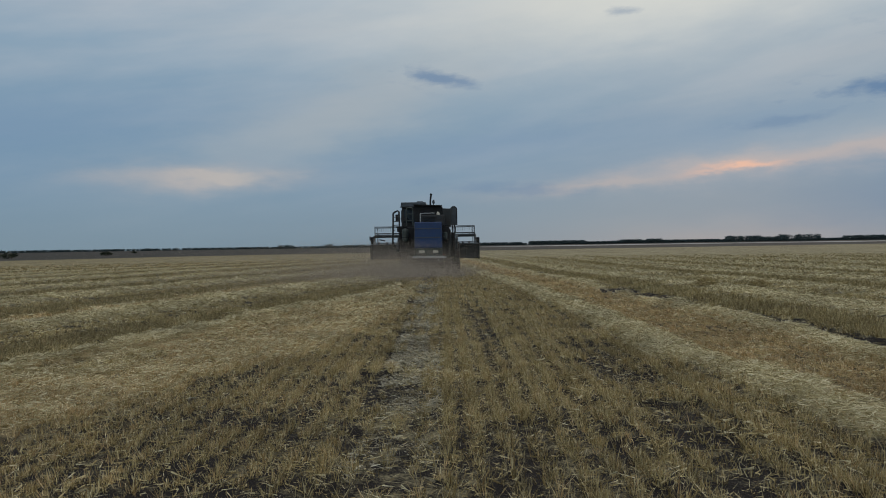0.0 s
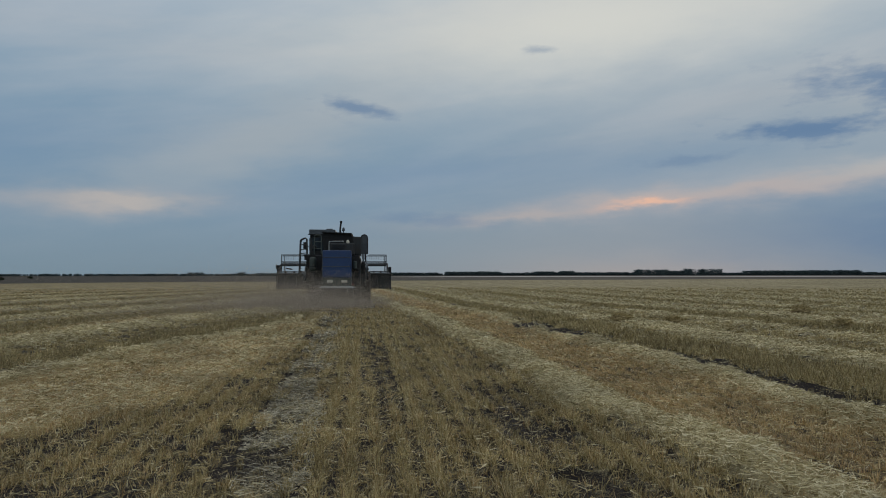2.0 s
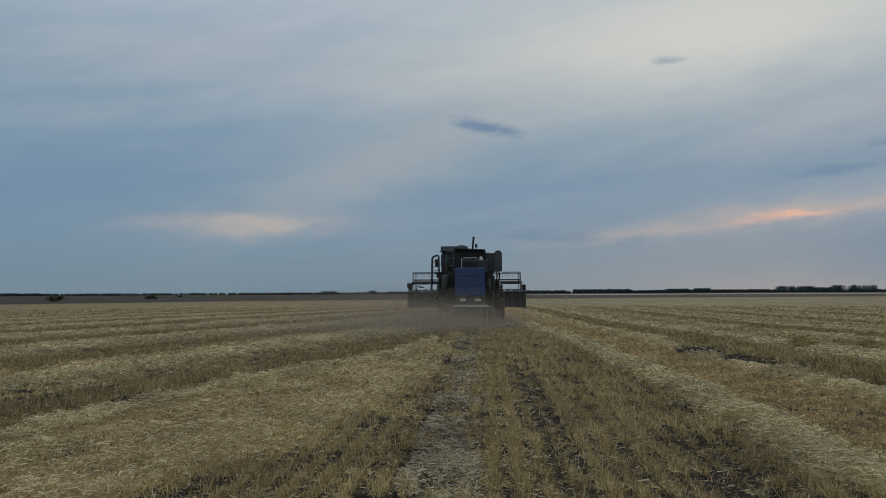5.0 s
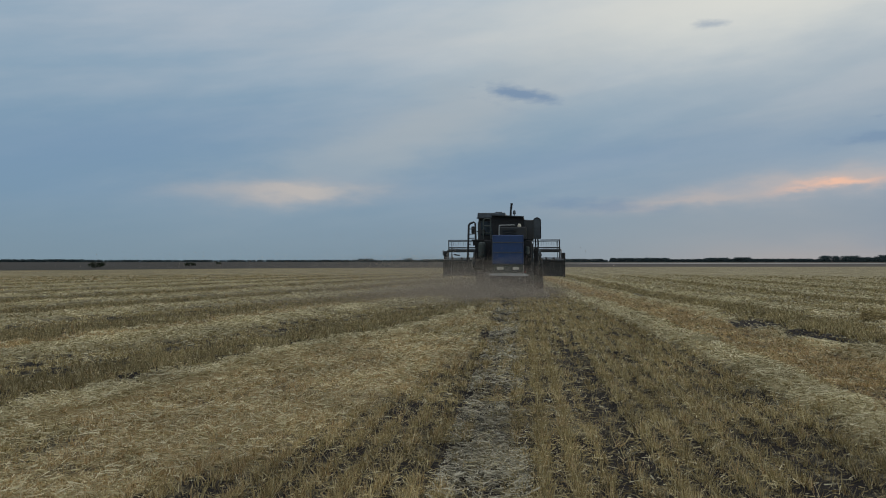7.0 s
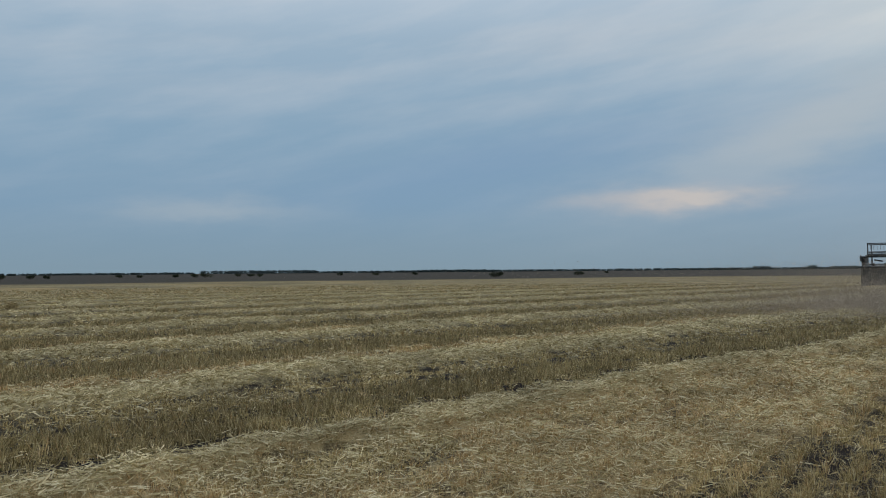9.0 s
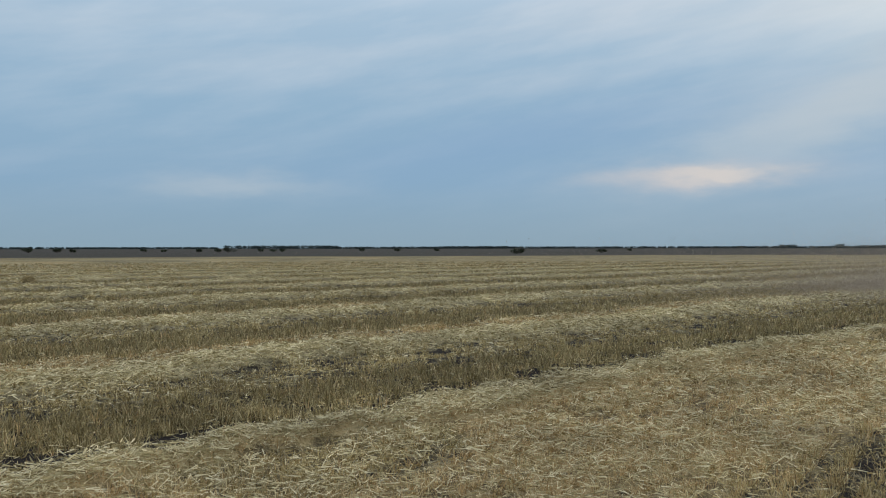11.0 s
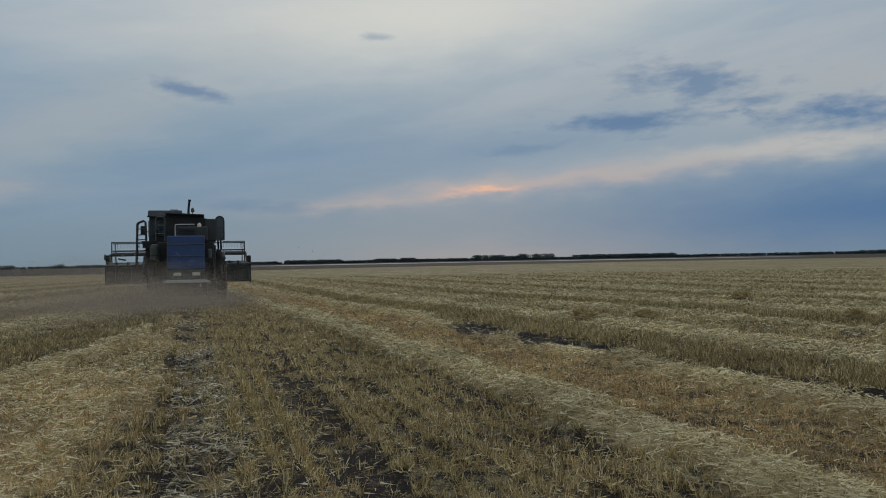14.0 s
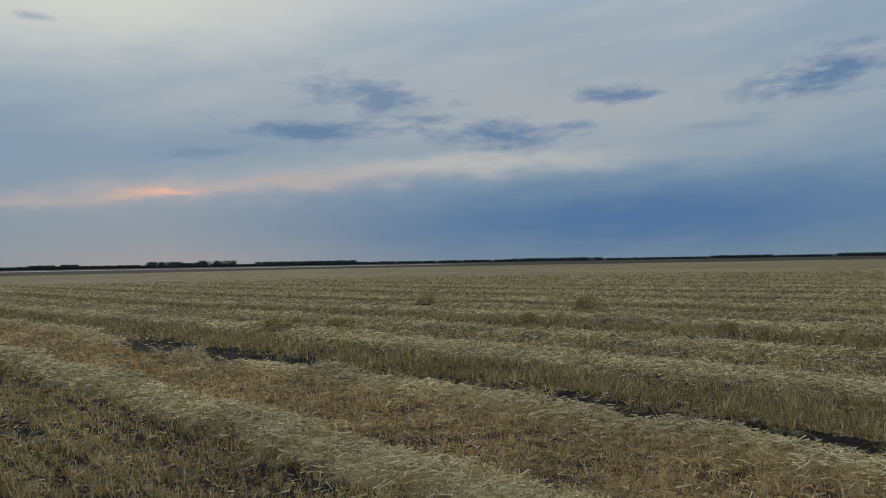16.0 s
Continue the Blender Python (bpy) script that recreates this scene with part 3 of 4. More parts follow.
for x in (0.10, 0.82):
    lamp = part("rear_lamp", box(NB(), x - 0.15, x + 0.15, -6.345, -6.302, 1.24, 1.37, 0.01), CREAM, beam, "pale rectangular rear lamp")
    part("lamp_rim", box(NB(), x - 0.17, x + 0.17, -6.33, -6.3005, 1.22, 1.39, 0.006), DARK, lamp)
part("reflector", box(NB(), 1.22, 1.28, -6.32, -6.28, 1.10, 1.18, 0.01), RED, combine)

# straw spreader and its bright lip
spreader = part("straw_spreader", box(NB(), -0.42, 1.30, -6.5, -5.4, 0.42, 0.98, 0.04, 0.06), DARK, combine)
bm = NB()
a = [(-0.45, 1.00), (-0.28, 1.08), (1.20, 1.08), (1.42, 0.99), (1.30, 0.96), (-0.30, 0.97)]
plate(bm, a, -6.58, -6.50)
part("spreader_lip", bm, BARE, spreader, "bright worn metal lip")
part("hanging_hook", path_rod(NB(), [(0.98, -6.54, 0.92), (0.99, -6.54, 0.80), (1.03, -6.54, 0.76)], 0.02), BARE, spreader)
for i in range(5):
    x = -0.3 + i * 0.36
    part("deflector_fin", box(NB(), x, x + 0.03, -6.62, -6.45, 0.40, 0.72, 0.006), DARK, spreader)


def wheel(x, y, radius, width, lugs):
    """A lugged tyre on a dished rim, standing on the ground."""
    hub = part("wheel", turned(NB(), [(-width * 0.3, 0.09), (-width * 0.28, 0.16), (0, 0.18), (width * 0.28, 0.16), (width * 0.3, 0.09)], (x, y, radius)), DARK, combine)
    prof = [(-width * 0.42, radius * 0.56), (-width * 0.5, radius * 0.68), (-width * 0.49, radius * 0.86), (-width * 0.40, radius * 0.95),
            (0, radius * 0.97), (width * 0.40, radius * 0.95), (width * 0.49, radius * 0.86), (width * 0.5, radius * 0.68), (width * 0.42, radius * 0.56)]
    tyre = NB()
    turned(tyre, prof, (x, y, radius), steps=36)
    for i in range(lugs):
        for side in (-1, 1):
            t = 2 * math.pi * (i + (0.5 if side > 0 else 0)) / lugs
            lug = bmesh.ops.create_cube(tyre, size=1)["verts"]
            m = (Matrix.Translation((x, y, radius)) @ Matrix.Rotation(t, 4, "X") @ Matrix.Translation((side * width * 0.23, 0, radius * 0.965))
                 @ Matrix.Rotation(side * 0.5, 4, "Z") @ Matrix.Diagonal((width * 0.46, 0.06, radius * 0.07, 1)))
            bmesh.ops.transform(tyre, matrix=m, verts=lug)
    part("tyre", tyre, RUBBER, hub, "dusty black lugged tyre")
    rim = NB()
    turned(rim, [(-width * 0.40, radius * 0.58), (-width * 0.34, radius * 0.52), (-width * 0.10, radius * 0.22), (width * 0.10, radius * 0.22), (width * 0.34, radius * 0.52), (width * 0.40, radius * 0.58)], (x, y, radius))
    part("rim", rim, STEEL, hub)


wheel(-1.02, -1.55, 0.90, 0.66, 18)
wheel(1.80, -1.55, 0.90, 0.66, 18)
wheel(-0.62, -5.0, 0.58, 0.36, 14)
wheel(1.46, -5.0, 0.58, 0.36, 14)
part("rear_axle", box(NB(), -0.5, 1.34, -5.08, -4.92, 0.5, 0.66, 0.02), DARK, combine)
part("front_axle", box(NB(), -0.75, 1.55, -1.68, -1.42, 0.74, 1.06, 0.03), DARK, combine)

# belt drives and covers along both flanks
for x0, x1, y, z, r in ((-1.38, -1.235, -3.4, 1.75, 0.38), (-1.38, -1.235, -4.3, 1.55, 0.28), (1.875, 2.0, -3.2, 1.7, 0.40), (1.875, 2.0, -4.2, 1.95, 0.26)):
    pulley = part("pulley", turned(NB(), [(x0, r * 0.9), (x0 + 0.02, r), (x0 + 0.05, r * 0.92), (x1 - 0.05, r * 0.92), (x1 - 0.02, r), (x1, r * 0.9)], (0, y, z)), STEEL, combine)
    part("pulley_hub", turned(NB(), [(x0 - 0.03, 0.06), (x1 + 0.03, 0.06)], (0, y, z), steps=12), DARK, pulley)
# upright padded tank on the left flank and a small one on the right
bm = NB()
turned(bm, [(1.83, 0.06), (1.86, 0.14), (1.95, 0.175), (2.42, 0.175), (2.52, 0.14), (2.55, 0.06)], (-0.80, -5.55, 0), axis="Z")
tank = part("air_tank", bm, OLIVE, combine, "round olive upright tank")
part("tank_strap", turned(NB(), [(2.05, 0.182), (2.09, 0.182)], (-0.80, -5.55, 0), axis="Z"), DARK, tank)
part("tank_bracket", box(NB(), -0.95, -0.62, -5.6, -5.15, 1.72, 1.83, 0.02), DARK, combine)
bm = NB()
turned(bm, [(1.96, 0.05), (1.99, 0.10), (2.30, 0.10), (2.34, 0.05)], (1.34, -5.5, 0), axis="Z")
part("small_canister", bm, OLIVE, combine, "small olive upright canister")
part("canister_bracket", box(NB(), 1.2, 1.5, -5.55, -5.15, 1.88, 1.96, 0.015), DARK, combine)

# platform, ladder and rails on the left
part("platform", box(NB(), -1.35, -0.3, -4.9, -2.6, 2.62, 2.70, 0.01), DARK, combine)
for y in (-4.85, -3.3):
    part("platform_bracket", box(NB(), -1.3, -0.75, y, y + 0.08, 2.40, 2.62, 0.01), DARK, combine)
for y in (-4.85, -4.35):
    rail = part("ladder_rail", path_rod(NB(), [(-1.58, y, 1.62), (-1.55, y, 2.3), (-1.52, y, 3.40), (-1.46, y, 3.48), (-1.26, y, 3.56), (-1.20, y, 3.50), (-1.18, y, 2.7)], 0.028), NAVY, combine)
for k in range(4):
    z = 1.72 + k * 0.25
    x = -1.58 + 0.03 * (z - 1.62) / 0.68
    part("ladder_step", box(NB(), x - 0.03, x + 0.09, -4.84, -4.36, z - 0.015, z + 0.015, 0.004), NAVY, combine)
for z in (2.75, 2.95, 3.2):
    part("guard_rail", path_rod(NB(), [(-1.54, -4.85, z), (-1.19, -4.85, z + 0.02)], 0.022), NAVY, combine)
gate = path_rod(NB(), [(-0.78, -4.95, 2.7), (-0.78, -4.95, 3.62), (-0.72, -4.95, 3.70), (-0.48, -4.95, 3.70), (-0.42, -4.95, 3.62), (-0.42, -4.95, 2.7)], 0.03)
gate_ob = part("guard_gate", gate, OLIVE, combine, "bent tube guard gate")
for z in (3.0, 3.35):
    part("gate_bar", path_rod(NB(), [(-0.78, -4.95, z), (-0.42, -4.95, z)], 0.022), OLIVE, gate_ob)
mirror = part("mirror_arm", path_rod(NB(), [(-1.10, -3.0, 3.1), (-1.40, -3.0, 3.25)], 0.02), DARK, combine)
part("mirror", box(NB(), -1.52, -1.34, -3.05, -2.98, 3.05, 3.42, 0.03), DARK, mirror)

# cab with roof box
cab = part("cab", box(NB(), -1.18, 0.10, -3.2, -1.3, 2.70, 3.82, 0.05, 0.03), NAVY, combine, "dark cab with grey roof box")
part("rear_window", box(NB(), -1.02, -0.40, -3.225, -3.19, 2.95, 3.65, 0.01), GLASS, cab)
part("side_window", box(NB(), -1.20, -1.165, -3.0, -1.6, 2.95, 3.65, 0.01), GLASS, cab)
roof = part("cab_roof", box(NB(), -1.20, 0.24, -3.35, -1.2, 3.80, 4.09, 0.04, 0.02), STEEL, cab, "grey blue flat roof box")
part("roof_edge", box(NB(), -1.23, 0.27, -3.37, -3.34, 3.79, 3.85, 0.006), DARK, roof)
part("roof_vent", box(NB(), -0.32, 0.04, -2.6, -2.1, 4.085, 4.18, 0.03), STEEL, roof)

# grain tank, engine deck and fittings above the hood
bm = NB()
plate(bm, [(-0.25, 2.65), (-0.42, 3.45), (-0.38, 3.86), (1.10, 3.80), (1.16, 3.66), (1.44, 3.64), (1.44, 2.65)], -4.6, -1.9)
tank_ob = part("grain_tank", bm, DARK, combine, "dark grain tank with sloping lid")
bm = NB()
plate(bm, [(-0.42, 3.86), (-0.40, 3.90), (1.16, 3.82), (1.14, 3.78)], -4.85, -1.8)
part("tank_lid", bm, NAVY, tank_ob)
engine = part("engine_cover", box(NB(), 0.02, 1.30, -5.3, -4.6, 2.66, 3.28, 0.05), NAVY, combine)
for i in range(6):
    part("cover_louvre", box(NB(), 0.16, 0.80, -5.335, -5.302, 2.78 + i * 0.07, 2.81 + i * 0.07, 0.004), DARK, engine)
part("cover_pipe", path_rod(NB(), [(0.0, -5.40, 2.88), (0.0, -5.40, 3.32), (0.03, -5.40, 3.36), (0.72, -5.40, 3.37), (0.76, -5.40, 3.34)], 0.017), BARE, combine, "pale bent guard pipe")
can = part("expansion_bottle", turned(NB(), [(3.22, 0.03), (3.24, 0.085), (3.36, 0.085), (3.42, 0.05), (3.44, 0.03)], (0.96, -5.2, 0), axis="Z", steps=16), CREAM, combine, "cream plastic bottle")
part("bottle_bracket", box(NB(), 0.86, 1.06, -5.26, -5.0, 3.16, 3.22, 0.01), DARK, combine)
pipe = part("exhaust_pipe", path_rod(NB(), [(0.50, -3.9, 3.70), (0.51, -3.9, 4.10), (0.55, -3.9, 4.46)], 0.05), DARK, combine)
part("pipe_cap", path_rod(NB(), [(0.55, -3.9, 4.44), (0.56, -3.9, 4.52)], 0.062), DARK, pipe)
beacon = part("beacon_post", path_rod(NB(), [(0.68, -3.7, 3.75), (0.68, -3.7, 4.0)], 0.02), DARK, combine)
part("beacon", turned(NB(), [(3.98, 0.05), (4.0, 0.075), (4.12, 0.07), (4.18, 0.03)], (0.68, -3.7, 0), axis="Z", steps=14), STEEL, beacon)
# cooling air drum and duct on the right
part("radiator_box", box(NB(), 1.18, 1.64, -4.7, -3.4, 2.66, 3.64, 0.05), NAVY, combine)
bm = NB()
out = [(1.62, 2.74), (1.62, 3.55)] + [(1.80 - 0.18 * math.cos(math.radians(k)), 3.58 + 0.18 * math.sin(math.radians(k))) for k in range(15, 180, 15)] + [(1.98, 3.55), (1.98, 2.74)]
plate(bm, out, -4.45, -3.35)
drum = part("air_intake", bm, STEEL, combine, "dull grey rounded air intake housing")
part("intake_rim", path_rod(NB(), [(x, -4.47, z) for x, z in out], 0.02), DARK, drum)
part("intake_screen", box(NB(), 1.982, 2.0, -4.3, -3.5, 2.82, 3.55, 0.006), DARK, drum)
for x in (1.72, 1.84):
    part("duct_pipe", path_rod(NB(), [(x, -4.0, 2.75), (x + 0.02, -4.0, 2.4), (x - 0.06, -4.0, 2.1), (x - 0.2, -4.0, 1.9)], 0.035), DARK, combine)
part("unloading_auger", path_rod(NB(), [(-0.9, -1.6, 3.3), (-0.9, -3.4, 3.15), (-0.9, -4.2, 3.1)], 0.10), NAVY, combine)

# header, raised, with its reel
bm = NB()
box(bm, -3.25, 3.25, 0.0, 0.08, 0.84, 1.66, 0.02)
header = part("header", bm, NAVY, combine, "wide dark header trough")
part("header_floor", box(NB(), -3.25, 3.25, 0.08, 1.25, 0.82, 0.90, 0.02), DARK, header)
for x0, x1 in ((-3.33, -3.25), (3.25, 3.33)):
    bm = NB()
    box(bm, x0, x1, -0.06, 1.45, 0.78, 1.72, 0.02)
    part("header_end", bm, NAVY, header)
part("header_tube", path_rod(NB(), [(-3.25, -0.06, 1.70), (3.25, -0.06, 1.70)], 0.06), STEEL, header)
auger = NB()
rod(auger, (-3.2, 0.55, 1.25), (3.2, 0.55, 1.25), 0.2, 14)
for i in range(22):
    x = -3.1 + i * 0.29
    turned(auger, [(x, 0.2), (x + 0.01, 0.32), (x + 0.03, 0.32), (x + 0.04, 0.2)], (0, 0.55, 1.25), steps=16)
part("feed_auger", auger, STEEL, header)
for x in (-2.9, -2.2, -1.5, 1.9, 2.5, 3.05):
    part("header_stay", box(NB(), x - 0.03, x + 0.03, -0.08, -0.002, 0.9, 1.62, 0.008), NAVY, header)
reel = part("reel", path_rod(NB(), [(-3.1, 0.9, 2.28), (3.1, 0.9, 2.28)], 0.05), STEEL, combine, "slatted grey pickup reel")
for i in range(5):
    t = math.radians(90 + 72 * i)
    y, z = 0.9 + 0.52 * math.cos(t), 2.24 + 0.52 * math.sin(t)
    bat = part("reel_bat", path_rod(NB(), [(-3.08, y, z), (3.08, y, z)], 0.026), STEEL, reel)
    tine = None
    for k in range(44):
        x = -3.0 + k * 0.14
        if tine is None:
            tine = part("tine", rod(NB(), (0, 0, 0), (0, 0.03, -0.24), 0.008, 4), STEEL, bat)
            one = tine
        else:
            one = new("tine", tine.data)
            one.parent = bat
        one.location = (x, y, z)
for x in (-2.95, -1.5, 1.9, 2.95):
    spider = NB()
    for i in range(5):
        t = math.radians(90 + 72 * i)
        rod(spider, (x, 0.9, 2.24), (x, 0.9 + 0.52 * math.cos(t), 2.24 + 0.52 * math.sin(t)), 0.02, 6)
    part("reel_spider", spider, STEEL, reel)
for x in (-3.12, 3.12):
    part("reel_arm", path_rod(NB(), [(x, -0.05, 1.68), (x, 0.2, 2.05), (x, 0.95, 2.28)], 0.045), NAVY, combine)
    part("reel_post", path_rod(NB(), [(x * 0.97, 0.0, 1.66), (x * 0.97, 0.05, 2.82)], 0.028), NAVY, combine)
for x0, x1 in ((-3.03, -1.30), (2.0, 3.03)):
    part("reel_guard", path_rod(NB(), [(x0, 0.05, 2.80), (x1, 0.05, 2.80)], 0.022), NAVY, combine)
    part("reel_beam", box(NB(), x0 - 0.1, x1, 0.0, 0.10, 2.13, 2.25, 0.02), NAVY, combine)
drive = part("reel_drive", box(NB(), -3.32, -3.14, 0.2, 0.5, 1.75, 2.20, 0.04), DARK, combine)
part("drive_pulley", turned(NB(), [(-3.40, 0.13), (-3.38, 0.15), (-3.34, 0.15), (-3.32, 0.13)], (0, 0.4, 2.1), steps=18), STEEL, drive)
part("drive_cylinder", path_rod(NB(), [(-2.75, 0.0, 2.02), (-2.4, -0.05, 1.95)], 0.035), DARK, combine)
part("drive_cover", box(NB(), 3.16, 3.34, 0.1, 0.4, 1.74, 2.1, 0.05), DARK, combine)
for x in (-2.8, -2.3, -1.9, 2.3, 2.7):
    part("hose_bracket", box(NB(), x - 0.05, x + 0.06, -0.12, -0.02, 1.72, 1.86, 0.02), DARK, combine)

# dust hanging behind the machine: countless specks
DUST = bpy.data.materials.new("airborne_dust")
DUST.use_nodes = True
dt = DUST.node_tree
dt.nodes["Principled BSDF"].inputs["Base Color"].default_value = (0.42, 0.36, 0.29, 1)
dt.nodes["Principled BSDF"].inputs["Roughness"].default_value = 1.0
dt.nodes["Principled BSDF"].inputs["Specular IOR Level"].default_value = 0.0
drng = np.random.default_rng(11)
nd = 470000
back = drng.gamma(1.7, 3.4, nd)
dy_ = AT[1] - 4.6 - back
dx_ = AT[0] - 0.1 - 0.2 * back + drng.normal(0, 1, nd) * (1.25 + 0.12 * back)
dz_ = drng.gamma(1.4, 0.25 + 0.014 * back, nd) + 0.05
# a thinner haze drifting to the west, as high as the cab
haze = drng.random(nd) < 0.12
dx_ = np.where(haze, AT[0] - 1.0 - drng.gamma(1.6, 2.6, nd), dx_)
dy_ = np.where(haze, AT[1] - 6.0 + drng.uniform(-9, 6, nd), dy_)
dz_ = np.where(haze, drng.gamma(1.5, 0.5, nd) + 0.1, dz_)
keep = (dy_ > 16) & (dz_ < np.where(haze, 3.2, 1.8))
dx_, dy_, dz_ = dx_[keep], dy_[keep], dz_[keep]
size = 0.0078 * (0.7 + 0.8 * drng.random(len(dx_)))
d1, d2 = drng.normal(0, 1, (len(dx_), 3)), drng.normal(0, 1, (len(dx_), 3))
d1, d2 = d1 / np.linalg.norm(d1, axis=1)[:, None] * size[:, None], d2 / np.linalg.norm(d2, axis=1)[:, None] * size[:, None]
c0 = np.stack([dx_, dy_, dz_ + slope(dx_, dy_)], 1)
dm = big_mesh("dust", np.stack([c0 - d1, c0 + d1, c0 + d2 * 1.4], 1).reshape(-1, 3), np.arange(3 * len(c0)).reshape(-1, 3))
dm.materials.append(DUST)
tagged(new("dust", dm), "fine brown dust hanging behind the harvester", "dust", kind="stuff")

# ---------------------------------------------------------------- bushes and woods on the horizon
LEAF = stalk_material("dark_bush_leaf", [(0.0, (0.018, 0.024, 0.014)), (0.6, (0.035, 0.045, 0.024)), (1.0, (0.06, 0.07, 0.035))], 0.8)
# far leaves: the haze of distance is mixed into the colour, bluer and paler
HAZED_WOOD = stalk_material("far_wood_leaf_hazed", [(0.0, (0.036, 0.056, 0.062)), (0.6, (0.052, 0.076, 0.078)), (1.0, (0.072, 0.098, 0.092))], 0.9)
BARK = material("bush_bark", (0.06, 0.05, 0.04), 0.9, 0.0, 0.4, 12.0, 0.3)
frng = np.random.default_rng(23)


def leaf_cloud(centres, radii, n, leaf):
    """Small leaf faces filling uneven clumps; returns corners and triangles."""
    k = frng.integers(0, len(centres), n)
    d = frng.normal(0, 1, (n, 3))
    d /= np.linalg.norm(d, axis=1)[:, None]
    c = centres[k] + d * radii[k] * (frng.random((n, 1)) ** 0.35)
    a, b = frng.normal(0, 1, (n, 3)) * leaf, frng.normal(0, 1, (n, 3)) * leaf
    return np.stack([c - a * 0.6, c + a * 0.6, c + b], 1).reshape(-1, 3), np.arange(3 * n).reshape(n, 3)


def bush(bearing_deg, distance, wide, high):
    """A low field bush: a few bent stems under a ragged crown."""
    x, y = distance * math.sin(radians(bearing_deg)), distance * math.cos(radians(bearing_deg))
    ob = thing("bush", pose(x, y, 0), "dark rounded bush alone on the brown fallow land", "bush", "bushes on the fallow land")
    n = 9
    cen = np.stack([frng.uniform(-0.36, 0.36, n) * wide, frng.uniform(-0.3, 0.3, n) * wide, frng.uniform(0.35, 0.68, n) * high], 1)
    rad = np.stack([np.full(n, wide * 0.2), np.full(n, wide * 0.2), np.full(n, high * 0.34)], 1) * frng.uniform(0.7, 1.15, (n, 1))
    v, f = leaf_cloud(cen, rad, 900, 0.13)
    v[:, 2] = np.maximum(v[:, 2], 0.02)
    mesh = big_mesh("crown", v, f)
    mesh.materials.append(LEAF)
    crown = new("crown", mesh)
    crown.parent = ob
    stems = NB()
    for cx, cy, cz in cen[:5]:
        rod(stems, (cx * 0.15, cy * 0.15, -0.05), (cx * 0.8, cy * 0.8, cz), 0.05, 6)
    part("stems", stems, BARK, ob)
    return ob


for b_, d_, w_, h_ in ((-29.5, 205, 4.2, 1.5), (-23.8, 262, 4.3, 1.3), (-56.3, 330, 3.2, 1.4), (-55.0, 340, 2.6, 1.2), (-52.7, 330, 3.4, 1.6),
                       (-51.4, 320, 3.2, 1.7), (-50.6, 300, 4.4, 2.0), (-48.5, 330, 2.8, 1.5), (-47.6, 330, 3.2, 1.4), (-47.0, 340, 3.0, 1.4),
                       (-41.3, 360, 3.0, 1.7), (-38.7, 360, 3.2, 1.6), (-35.9, 380, 3.0, 1.5), (-22.0, 420, 3.4, 1.2), (-63.2, 300, 4.2, 1.9),
                       (-61.6, 320, 3.2, 1.6), (-60.7, 330, 2.8, 1.4), (-66.0, 330, 3.0, 1.4), (-68.6, 330, 3.0, 1.5)):
    bush(b_, d_, w_, h_)


def wood(name, spans, distance, leaf, count, label):
    """A far belt of trees: ragged clumps along the bearings, each span from, to and height."""
    cen, rad = [], []
    for a0, a1, h in spans:
        width = radians(a1 - a0) * distance
        for i in range(max(4, int(width / max(h * 0.14, 1.25)))):
            a = radians(frng.uniform(a0, a1))
            d = distance + frng.uniform(-25, 25)
            hh = h * frng.uniform(0.84, 0.95)
            for lev in (0.22, 0.64):
                cen.append((d * math.sin(a), d * math.cos(a), hh * lev))
                rad.append((h * 0.5, h * 0.5, hh * 0.36))
    cen, rad = np.array(cen), np.array(rad)
    v, f = leaf_cloud(cen, rad, len(cen) * count, leaf)
    v[:, 2] = np.maximum(v[:, 2], -0.5)
    mesh = big_mesh(name, v, f)
    mesh.materials.append(HAZED_WOOD)
    return tagged(new(name, mesh), label, "trees", kind="stuff")


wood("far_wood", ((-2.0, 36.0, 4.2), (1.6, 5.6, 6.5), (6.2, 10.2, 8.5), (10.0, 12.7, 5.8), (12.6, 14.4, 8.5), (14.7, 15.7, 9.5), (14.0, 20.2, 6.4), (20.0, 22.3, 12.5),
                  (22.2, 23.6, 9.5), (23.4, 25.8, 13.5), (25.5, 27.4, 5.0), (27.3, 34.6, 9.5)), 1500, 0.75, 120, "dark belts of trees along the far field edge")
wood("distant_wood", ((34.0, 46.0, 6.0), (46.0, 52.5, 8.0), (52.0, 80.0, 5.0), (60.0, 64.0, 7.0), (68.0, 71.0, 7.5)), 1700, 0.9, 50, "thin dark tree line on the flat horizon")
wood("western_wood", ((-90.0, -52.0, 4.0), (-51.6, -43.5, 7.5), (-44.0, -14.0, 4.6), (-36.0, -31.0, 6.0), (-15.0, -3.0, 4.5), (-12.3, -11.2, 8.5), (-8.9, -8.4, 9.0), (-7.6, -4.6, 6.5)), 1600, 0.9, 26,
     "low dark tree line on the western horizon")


# ---------------------------------------------------------------- heaps of straw on the eastern swaths
heap_rng = np.random.default_rng(31)


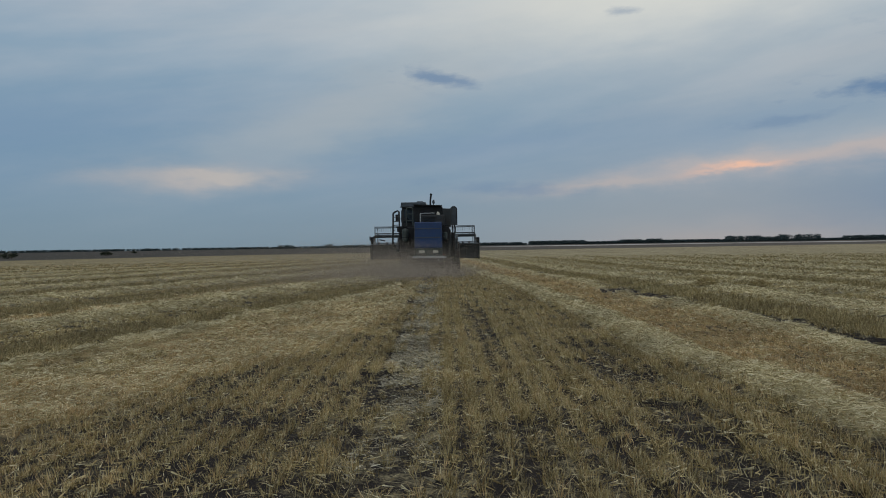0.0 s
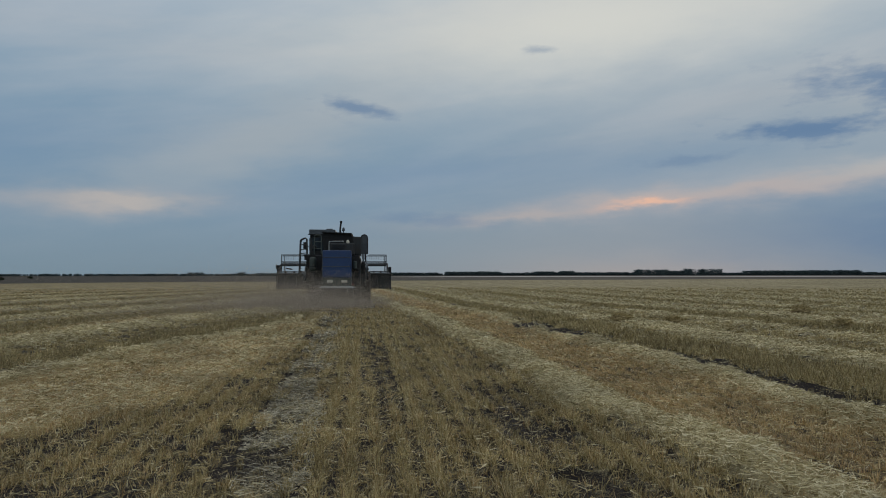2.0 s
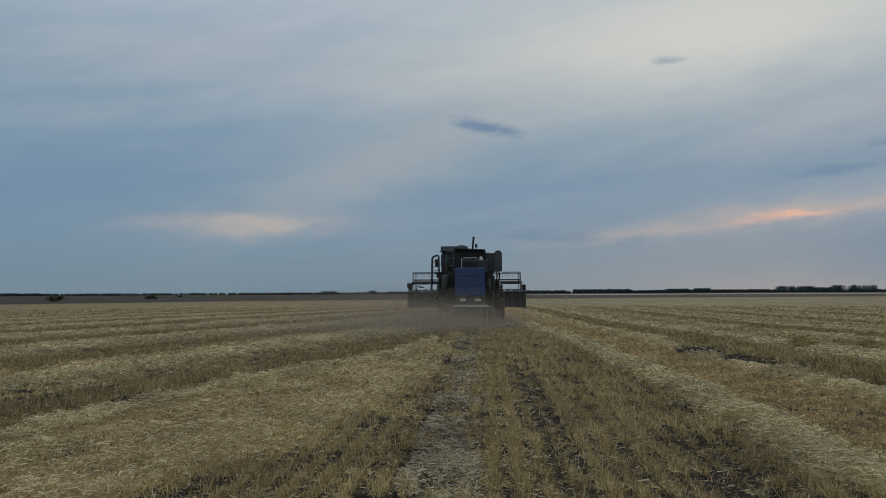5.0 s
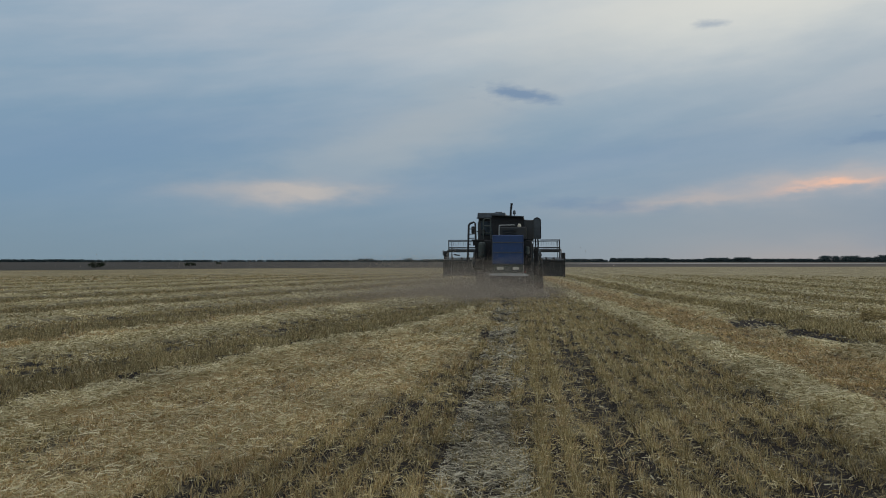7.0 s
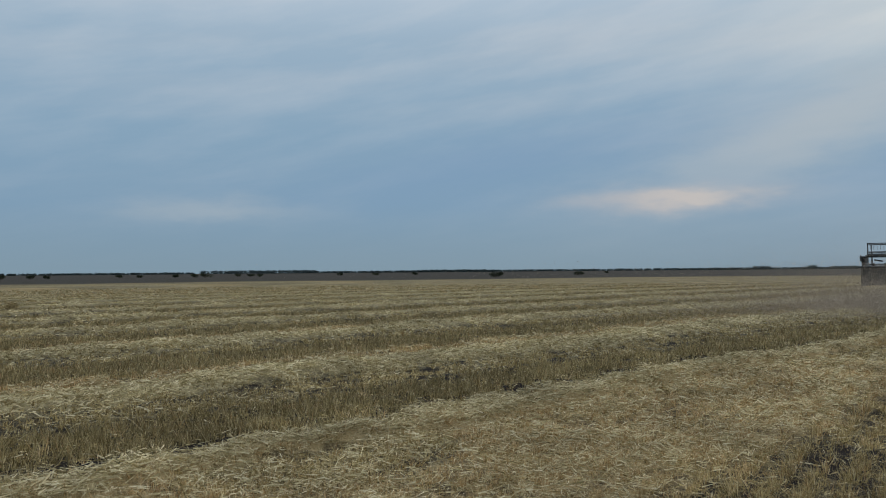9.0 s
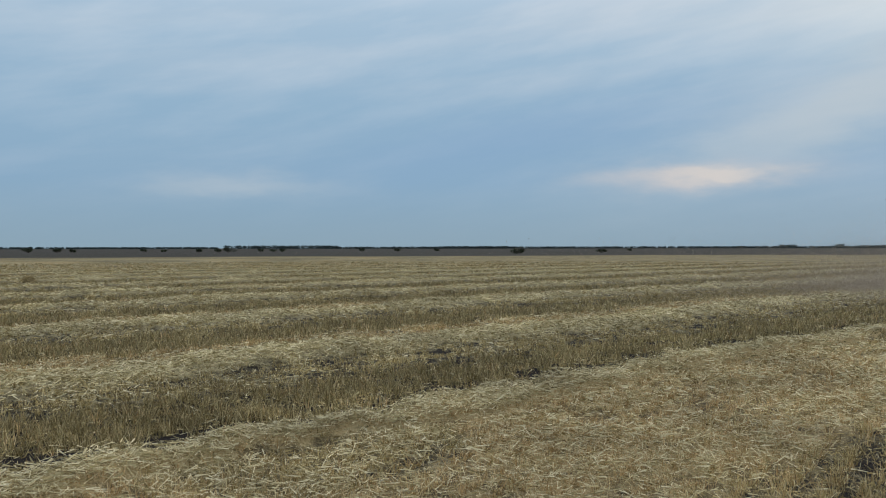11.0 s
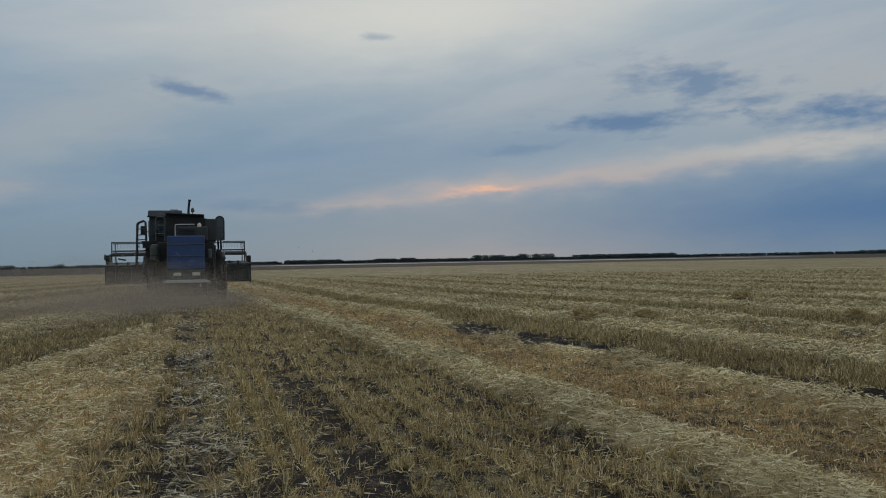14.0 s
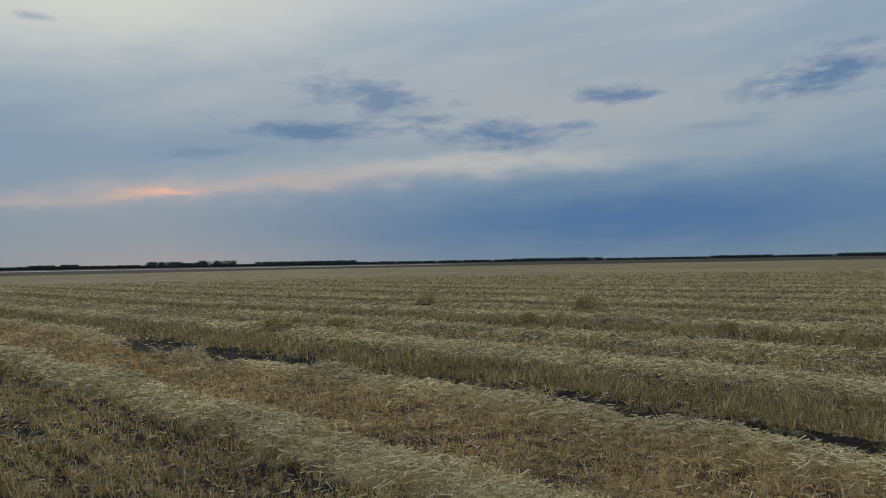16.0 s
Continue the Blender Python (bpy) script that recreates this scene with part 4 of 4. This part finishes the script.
def straw_heap(x, y, wide, high):
    """A tangled heap of straw: bent stalks over a low mound."""
    z = float(relief_at(np.array([x]), np.array([y]))[0])
    ob = thing("straw_heap", pose(x, y, z), "tangled heap of brownish straw lying on the stubble", "straw heap", "straw heaps on the field")
    mound = NB()
    bmesh.ops.create_icosphere(mound, subdivisions=3, radius=1.0)
    for v in mound.verts:
        k = 1 + 0.3 * (noise.noise(v.co * 2.0 + Vector((x, y, 0))) + 0.5 * noise.noise(v.co * 5.0 + Vector((y, x, 0))))
        v.co = Vector((v.co.x * wide * 0.5 * k, v.co.y * wide * 0.42 * k, max(-0.03, v.co.z * high * 0.75 * k)))
    part("mound", mound, MOUND, ob)
    n = 1100
    th, rr = heap_rng.uniform(0, 2 * np.pi, n), np.sqrt(heap_rng.random(n))
    cx, cy = np.cos(th) * rr * wide * 0.55, np.sin(th) * rr * wide * 0.46
    cz = high * np.sqrt(np.clip(1 - rr ** 2, 0, 1)) * (0.7 + 0.4 * heap_rng.random(n)) + 0.01
    d = heap_rng.normal(0, 1, (n, 3)) * (1, 1, 0.45)
    d = d / np.linalg.norm(d, axis=1)[:, None] * (0.05 + 0.08 * heap_rng.random((n, 1)))
    s = heap_rng.normal(0, 1, (n, 3))
    s = s / np.linalg.norm(s, axis=1)[:, None] * 0.006
    c = np.stack([cx, cy, cz], 1)
    mesh = big_mesh("straw_cover", np.stack([c - d - s, c - d + s, c + d], 1).reshape(-1, 3), np.arange(3 * n).reshape(n, 3))
    mesh.materials.append(BROWN)
    cover = new("straw_cover", mesh)
    cover.parent = ob
    return ob


MOUND = material("matted_straw", (0.20, 0.15, 0.075), 0.95, 0.0, 0.5, 40.0, 0.6)
for hx, hy, hw_, hh_ in ((8.06, 23.81, 0.9, 0.22), (17.92, 23.03, 1.2, 0.3), (13.31, 21.12, 0.7, 0.18), (17.32, 29.77, 1.0, 0.25), (13.74, 16.28, 0.6, 0.15), (9.62, 23.75, 0.7, 0.16), (5.37, 29.0, 0.5, 0.14), (-37.88, 24.2, 0.9, 0.25)):
    straw_heap(hx, hy, hw_ * 0.68, hh_ * 1.2)
